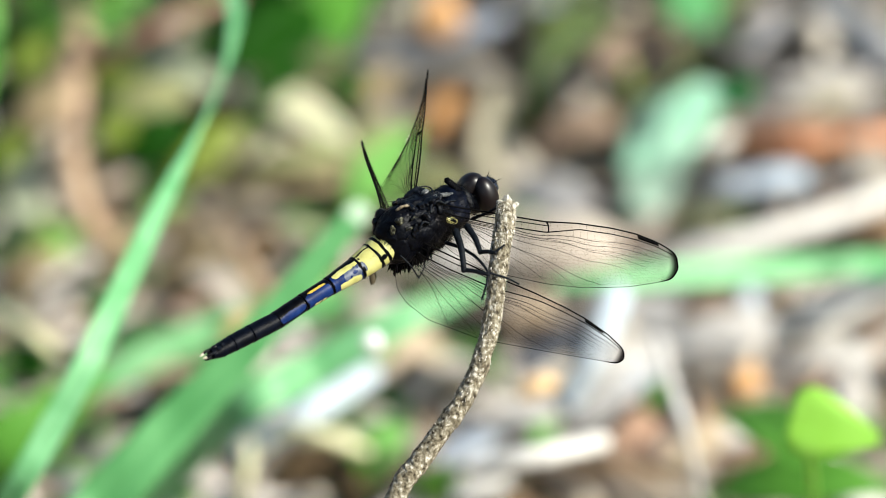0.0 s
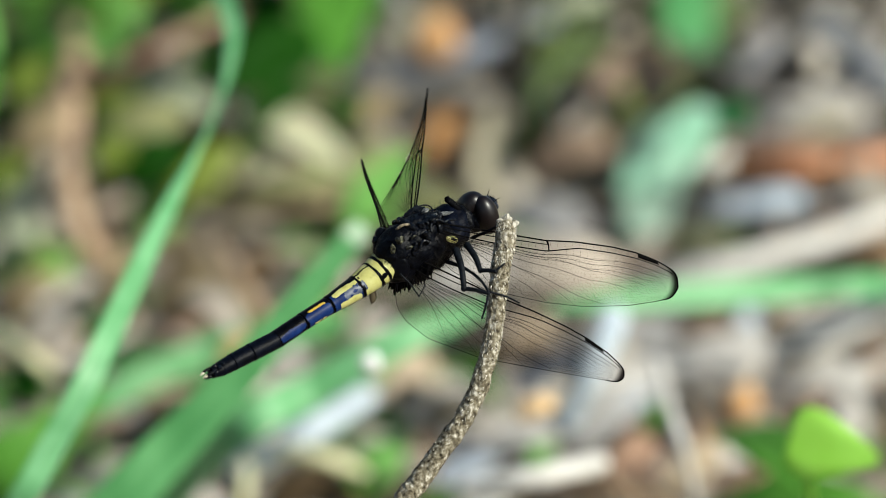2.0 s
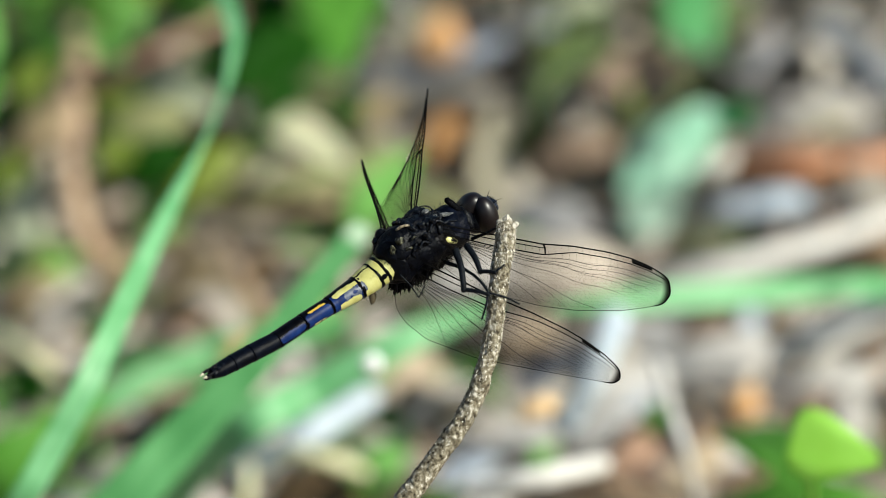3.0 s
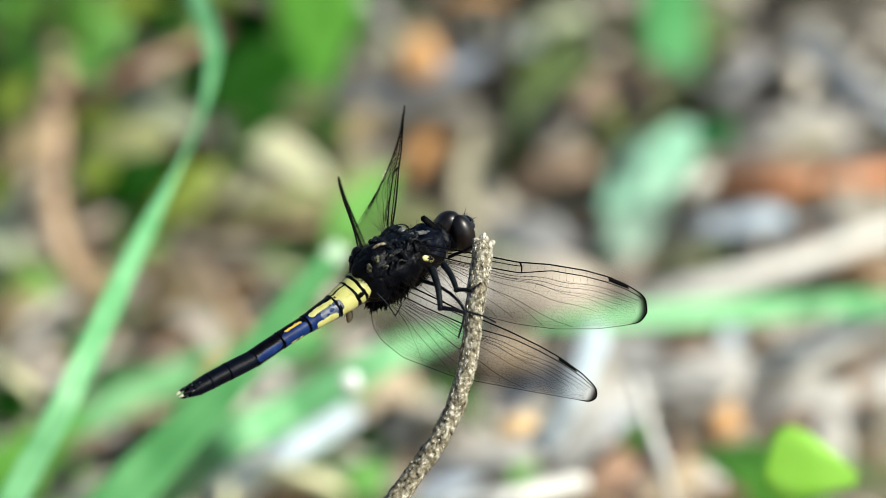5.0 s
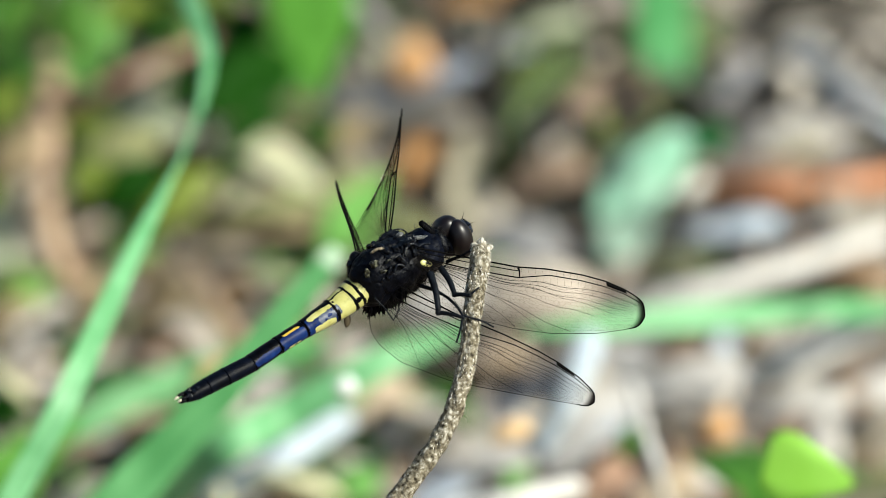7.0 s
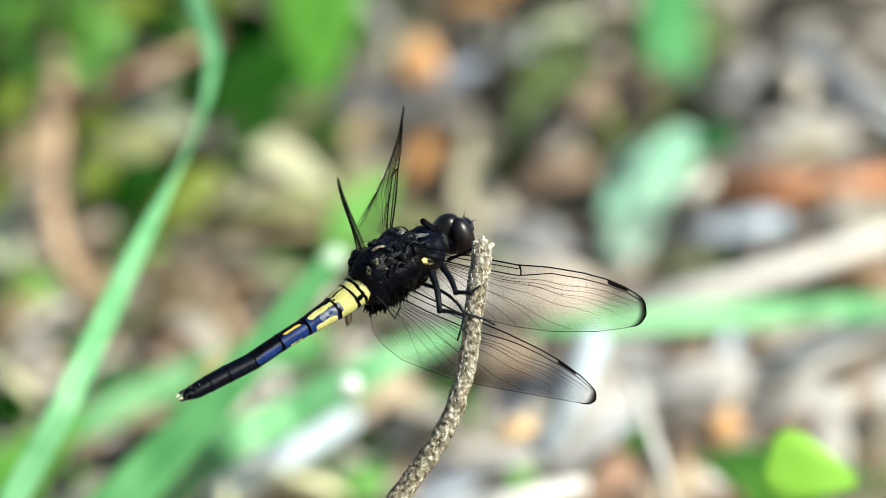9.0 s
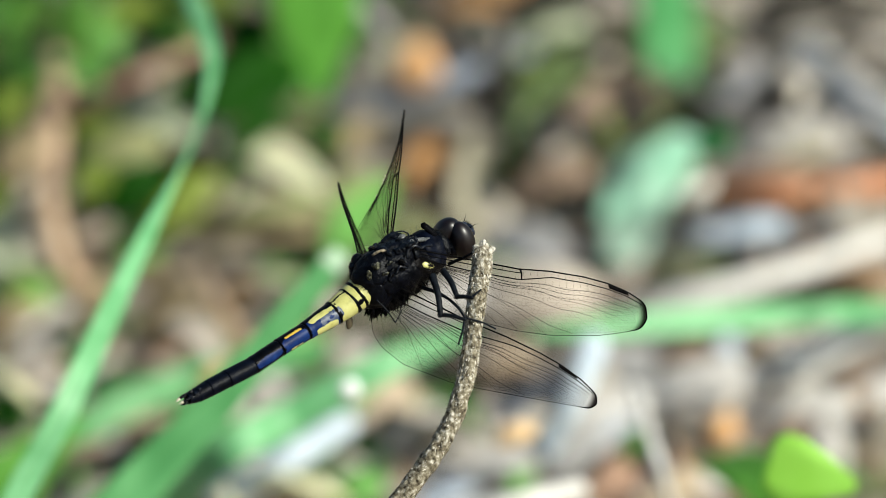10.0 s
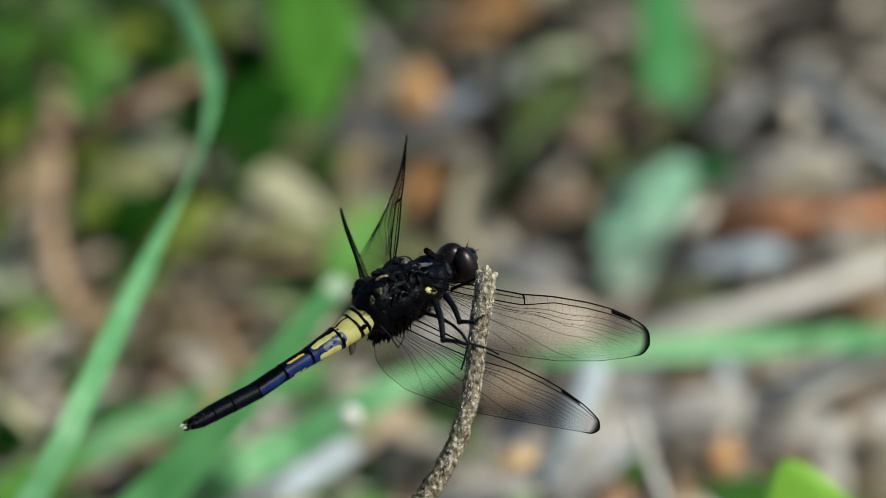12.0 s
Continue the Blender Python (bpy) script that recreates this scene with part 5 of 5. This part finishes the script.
    part("pale_fur", pale, grey_hair, core, "fine grey hair behind the head", kind="stuff")


def head():
    """The head, with its pivot at the neck."""
    skull = part("head", ball(Shape(), (1.4, 0, -0.2), (1.3, 1.7, 1.6), 20), black_shell, dragonfly)
    skull.matrix_basis = pose(*[c * MM for c in HEAD_SEAT])
    for at_eye, size, lean in (((2.45, -1.0, 0.45), (1.5, 1.5, 2.42), -20), ((1.85, 1.0, 0.6), (1.8, 1.6, 2.42), 20)):
        shape = ball(Shape(), at_eye, size, 36, turn=Matrix.Rotation(radians(lean), 3, "X"))
        part("eye", shape, eye_brown, skull, "large dark brown glossy compound eye")
    part("frons", ball(Shape(), (4.15, 0, 0.4), (0.72, 0.9, 0.85), 18, bump=0.2, grain=0.4), face_blue, skull, "blue-black shining forehead")
    part("vertex", ball(Shape(), (3.6, 0, 1.5), (0.4, 0.46, 0.4), 14, bump=0.12, grain=0.3), face_blue, skull)
    part("clypeus", ball(Shape(), (3.9, 0, -0.6), (0.6, 0.95, 0.75), 16), black_gloss, skull)
    part("lip", ball(Shape(), (3.3, 0, -1.5), (0.65, 1.0, 0.6), 16), black_gloss, skull)
    for y in (-0.55, 0.55):
        part("antenna", tube(Shape(), smooth_path([(4.0, y, 1.2), (4.5, y * 1.5, 1.6), (4.85, y * 2.0, 1.75)], 8), np.linspace(0.06, 0.012, 8), 6), black_gloss, skull)
    rng = random.Random(11)
    fur = Shape()
    for _ in range(170):
        d = Vector((rng.uniform(0.2, 1), rng.gauss(0, 0.6), rng.uniform(-0.2, 1))).normalized()
        p = Vector((3.6, 0, 0.6)) + Vector((d.x * 1.0, d.y * 0.9, d.z * 1.1))
        hair(fur, p, d + Vector((0, 0, 0.2)), rng.uniform(0.15, 0.42), 0.011)
    part("face_hair", fur, black_hair, skull, kind="stuff")
    return skull


HEAD_SEAT = (5.45, 0.0, -1.15)


TWIST = {True: (30.0, -26.0), False: (-21.0, -11.0)}


def wing(name, fore, flipped, label):
    """A wing in its own space: x out to the tip, y to the trailing edge; flipped for the left side."""
    if fore:
        span, nodus, stig = 29.4, 0.475, (0.82, 0.905)
        lead = ([0, 0.46, 0.49, 0.58, 0.72, 0.82, 0.90, 0.95, 0.97, 0.985, 0.995, 1.0], [0, 0.0, -0.12, -0.42, -0.52, -0.3, 0.2, 0.75, 1.02, 1.4, 1.95, 2.75])
        trail = ([0, 0.05, 0.12, 0.25, 0.5, 0.65, 0.82, 0.92, 0.95, 0.97, 0.985, 0.995, 1.0], [2.2, 3.9, 5.2, 6.6, 7.0, 6.75, 5.8, 4.85, 4.5, 4.28, 3.95, 3.5, 2.8])
    else:
        span, nodus, stig = 28.1, 0.40, (0.785, 0.875)
        lead = ([0, 0.39, 0.42, 0.55, 0.70, 0.80, 0.90, 0.95, 0.97, 0.985, 0.995, 1.0], [0, 0.0, -0.1, -0.3, -0.3, -0.1, 0.4, 0.85, 1.05, 1.3, 1.65, 2.1])
        trail = ([0, 0.04, 0.1, 0.21, 0.42, 0.52, 0.66, 0.8, 0.9, 0.95, 0.97, 0.985, 0.995, 1.0], [4.2, 6.0, 7.0, 7.7, 7.2, 6.55, 5.5, 4.4, 3.6, 3.2, 3.05, 2.85, 2.55, 2.14])
    sgn = -1 if flipped else 1
    fine = np.linspace(0, 1, 241)
    ker = np.hanning(9) / np.hanning(9).sum()

    def eased(xs, ys):
        v = np.interp(fine, xs, ys)
        e = np.convolve(np.pad(v, 4, mode="reflect", reflect_type="odd"), ker, "valid")
        return e

    le, te = eased(*lead), eased(*trail)

    def at(s, f):
        """The place at span fraction s and chord fraction f."""
        a, b = np.interp(s, fine, le), np.interp(s, fine, te)
        z = 0.14 * math.sin(f * 9.0) * (1 - s) - 0.5 * s * s + 0.10 * math.sin(s * 7 + f * 4)
        y = a + (b - a) * f
        th = radians(TWIST[fore][0] * (1 - s) + TWIST[fore][1] * s) if flipped else 0.0
        return (s * span, y * math.cos(th), z * sgn + y * math.sin(th))

    sheet = Shape()
    ns, nc = 110, 24
    along = [1 - (1 - i / ns) ** 1.5 for i in range(ns + 1)]
    verts = [at(along[i], j / nc) for i in range(ns + 1) for j in range(nc + 1)]
    faces = [(i * (nc + 1) + j, (i + 1) * (nc + 1) + j, (i + 1) * (nc + 1) + j + 1, i * (nc + 1) + j + 1) for i in range(ns) for j in range(nc)]
    blade = part(name, sheet.add(verts, faces), fore_membrane if fore else hind_membrane, dragonfly, label)

    def line(shape, f0, s0, s1, r0, r1, n=40, f1=None, mat=0, wave=0.0, curve=1.0):
        pts = []
        for k in range(n):
            s = s0 + (s1 - s0) * k / (n - 1)
            f = f0 if f1 is None else f0 + (f1 - f0) * (k / (n - 1)) ** curve
            pts.append(at(s, min(1, max(0, f + wave * math.sin(s * 25 + f0 * 17)))))
        tube(shape, pts, np.linspace(r0, r1, n), 5, mat)

    costa, subcosta, radius, node = Shape(), Shape(), Shape(), Shape()
    line(costa, 0.0, 0.0, 0.95, 0.10, 0.075, 80)
    line(costa, 0.0, 0.95, 1.0, 0.075, 0.1, 20)
    line(costa, 1.0, 0.94, 1.0, 0.05, 0.1, 20)
    line(subcosta, 0.10, 0.0, nodus, 0.065, 0.055, 30, 0.06)
    line(radius, 0.21, 0.0, nodus, 0.085, 0.075, 30, 0.17)
    line(radius, 0.17, nodus, 0.60, 0.07, 0.065, 12, 0.09)
    line(radius, 0.09, 0.60, 0.97, 0.065, 0.05, 30, 0.11)
    tube(node, [at(nodus - 0.012, 0.0), at(nodus - 0.002, 0.07), at(nodus + 0.003, 0.17)], [0.13, 0.10, 0.08], 6)
    for nm, shape in (("costa_vein", costa), ("subcosta_vein", subcosta), ("radius_vein", radius), ("nodus", node)):
        part(nm, shape, vein_black, blade, "thick black leading vein" if nm == "costa_vein" else "")
    net = Shape()
    line(net, 1.0, 0.0, 0.94, 0.035, 0.035, 60)
    for f0, f1, s0, s1, r in ((0.22, 0.24, 0.02, 0.96, 0.039), (0.24, 0.36, 0.05, 0.93, 0.035), (0.26, 0.48, 0.1, 0.9, 0.031), (0.28, 0.68, 0.06, 0.8, 0.035), (0.32, 0.98, 0.04, 0.72, 0.039), (0.35, 0.98, 0.04, 0.5, 0.035), (0.38, 0.98, 0.02, 0.3, 0.035), (0.25, 0.60, 0.3, 0.88, 0.026), (0.45, 0.99, 0.06, 0.42, 0.028), (0.3, 0.99, 0.12, 0.62, 0.026)):
        line(net, f0, s0, s1, r, r * 0.6, 46, f1, wave=0.016, curve=1.7)
    # cross veins under the leading edge
    bar = 0.03 if flipped else 0.0085
    for k in range(34):
        s = 0.03 + k * 0.028
        if s < stig[0] - 0.01 or s > stig[1] + 0.01:
            line(net, 0.0, s, s + 0.003, bar, bar, 2, 0.18 if s < nodus else 0.09)
        line(net, 0.19 if s < nodus else 0.1, s + 0.01, s + 0.014, bar, bar, 2, 0.23)
    # uneven honeycomb of small cells over the rest
    fine_r = 0.023 if flipped else 0.0098 if fore else 0.0125
    rows = 8 if flipped else 15 if fore else 16
    cells = 40 if flipped else 74 if fore else 66
    for r in range(rows):
        f, df = 0.22 + 0.78 * r / rows, 0.78 / rows
        pts = []
        for k in range(cells * 2 + 1):
            s = 0.05 + 0.905 * k / (cells * 2)
            up = (k + r) % 2
            where = Vector((s * 40, f * 16, 1.0 if fore else 7.0))
            s2 = min(0.96, max(0.03, s + noise.noise(where * 1.9) * 0.011))
            jit = noise.noise(where + Vector((3, 8, 2))) * 0.55
            pts.append(at(s2, min(0.995, f + df * ((0.14 if up else -0.14) + jit))))
            if up and r < rows - 1:
                low = noise.noise(where + Vector((3, 8 + df * 16, 2))) * 0.55
                tube(net, [pts[-1], at(s2 + noise.noise(where * 2.7) * 0.004, min(0.995, f + df * (0.86 + low)))], fine_r, 3)
        tube(net, pts, fine_r, 3)
    part("vein_net", net, vein_brown, blade, "fine net of brown veins", kind="stuff")
    mark = Shape()
    top = [at(stig[0] + (stig[1] - stig[0]) * k / 12, 0.0) for k in range(13)]
    low = [at(stig[0] + 0.008 + (stig[1] - stig[0]) * k / 12, 0.08) for k in range(13)]
    verts = [(x, y, z + 0.06) for x, y, z in top + low] + [(x, y, z - 0.06) for x, y, z in top + low]
    faces = [(k, k + 1, k + 14, k + 13) for k in range(12)] + [(k + 26 + 13, k + 26 + 14, k + 27, k + 26) for k in range(12)]
    faces += [(k + 1, k, k + 26, k + 27) for k in range(12)] + [(k + 13, k + 14, k + 40, k + 39) for k in range(12)]
    mark.add(verts, faces)
    part("wing_spot", mark, vein_black, blade, "black cell near the wing tip")
    if fore and flipped:
        for s, f, r in ((0.735, 0.97, 0.15), (0.72, 1.0, 0.2), (0.70, 0.99, 0.12), (0.62, 1.0, 0.1)):
            part("white_speck", ball(Shape(), at(s, f), (r, r * 0.8, r), 8, bump=0.08, grain=0.1), pale_shell, blade, "white speck on the wing's edge")
    return blade


def wing_pose(base, span, chord):
    """A wing's pose from its base in millimetres, its way out and its way to the trailing edge."""
    x = Vector(span).normalized()
    y = Vector(chord)
    y = (y - x * y.dot(x)).normalized()
    m = Matrix((x, y, x.cross(y))).transposed().to_4x4()
    m.translation = Vector(base) * MM
    return m


def leg(pts, radii, label=""):
    """Thigh, shin with spines, and foot, each a part."""
    names = ("femur", "tibia", "tarsus")
    rng = random.Random(len(pts) * 3 + int(pts[0][0] * 10))
    upper = None
    for k in range(len(pts) - 1):
        a, b = np.array(pts[k]), np.array(pts[k + 1])
        bow = np.array((0.02, -0.03, 0.05)) * np.linalg.norm(b - a)
        path = smooth_path([a, (a + b) / 2 + bow, b], 12)
        shape = tube(Shape(), path, np.linspace(radii[k] * 1.1, radii[k] * 0.8, 12), 10)
        ball(shape, b, (radii[k] * 0.95,) * 3, 6)
        if k < 2:
            for i in range(30):
                p = path[1 + i % 10]
                hair(shape, p, (b - a) * 0.12 + np.array((rng.gauss(0, 1), rng.gauss(0, 1), rng.gauss(0, 1))), rng.uniform(0.3, 0.75) if k else rng.uniform(0.2, 0.4), 0.02)
        upper_new = part("leg" if k == 0 else names[k], shape, leg_shell, dragonfly if k == 0 else upper, label if k == 0 else "")
        upper = upper if k else upper_new


abdomen()
thorax()
skull = head()
WINGS = [
    (wing("forewing", True, False, "clear wing with black veins and a dark tip"), (-0.34, -1.17, 3.14), (0.727, -0.637, -0.255), (-0.561, -0.316, -0.765)),
    (wing("hindwing", False, False, "broad clear wing with black veins and a dark tip"), (-3.76, -1.73, 0.31), (0.555, -0.707, -0.437), (-0.716, -0.111, -0.689)),
    (wing("forewing", True, True, "clear wing with black veins and a dark tip"), (0.11, 2.13, 2.14), (0.686, 0.719, -0.117), (-0.500, 0.229, -0.835)),
    (wing("hindwing", False, True, "broad clear wing with black veins and a dark tip"), (-4.5, 2.33, 1.07), (0.525, 0.797, -0.298), (-0.048, -0.192, -0.980)),
]
for blade, base, span, chord in WINGS:
    blade.matrix_basis = wing_pose(base, span, chord)
leg([(0.67, -4.38, 0.45), (-1.87, -8.85, -1.17), (-0.47, -11.50, -1.05), (-2.32, -12.51, -2.98)], (0.4, 0.24, 0.13))
leg([(2.07, -4.71, 0.53), (0.65, -8.81, 0.06), (1.32, -10.65, 0.69), (2.60, -10.76, 1.20)], (0.36, 0.24, 0.13))
leg([(-0.47, -4.05, -0.98), (0.17, -8.15, -0.59), (-0.17, -11.14, -1.12), (2.59, -13.15, -3.13)], (0.22, 0.17, 0.12))
leg([(-6.64, -3.28, 0.23), (-5.86, -5.53, -2.18), (-4.41, -4.93, -1.53)], (0.09, 0.07))
leg([(4.17, -3.14, -0.66), (4.95, -4.91, 0.87), (5.35, -6.75, 2.84)], (0.2, 0.16))


# ---- what moves ----
def motions():
    seat = HEAD_SEAT
    rest = pose(seat[0] * MM, seat[1] * MM, seat[2] * MM)
    cocked = pose((seat[0] - 0.1) * MM, seat[1] * MM, (seat[2] + 0.85) * MM, -33, -16, 4)
    walk(skull, [(0, rest), (2.5, rest), (2.6, cocked), (2.7, cocked), (2.8, rest), (5.2, rest), (5.3, cocked), (5.4, cocked), (5.5, rest.lerp(cocked, 0.45)), (5.6, rest), (12, rest)])
    for k, (blade, base, span, chord) in enumerate(WINGS):
        still = wing_pose(base, span, chord)
        swung = still @ pose(0, 0, 0, 0, (-7.0, -4.5, 0.0, 0.0)[k], (0.5, 0.4, 0.6, 0.6)[k])
        hinge = Matrix.Translation(still.translation)
        if k < 2:
            raised = hinge @ Matrix.Rotation(radians((1.3, 0.3)[k]), 4, Vector((-0.465, -0.597, 0.653))) @ hinge.inverted() @ still
            walk(blade, [(0, raised), (2.0, raised), (2.5, raised.lerp(swung, 0.3)), (3.0, swung), (12, swung)])
        else:
            # the far wings rise slowly about their hinges
            low = hinge @ Matrix.Rotation(radians((-1.5, -0.9)[k - 2]), 4, Vector((0.769, -0.639, -0.036))) @ hinge.inverted() @ swung
            walk(blade, [(0, low), (2.5, low.lerp(swung, 0.2)), (5.0, low.lerp(swung, 0.5)), (9.0, swung), (12, swung)])


motions()
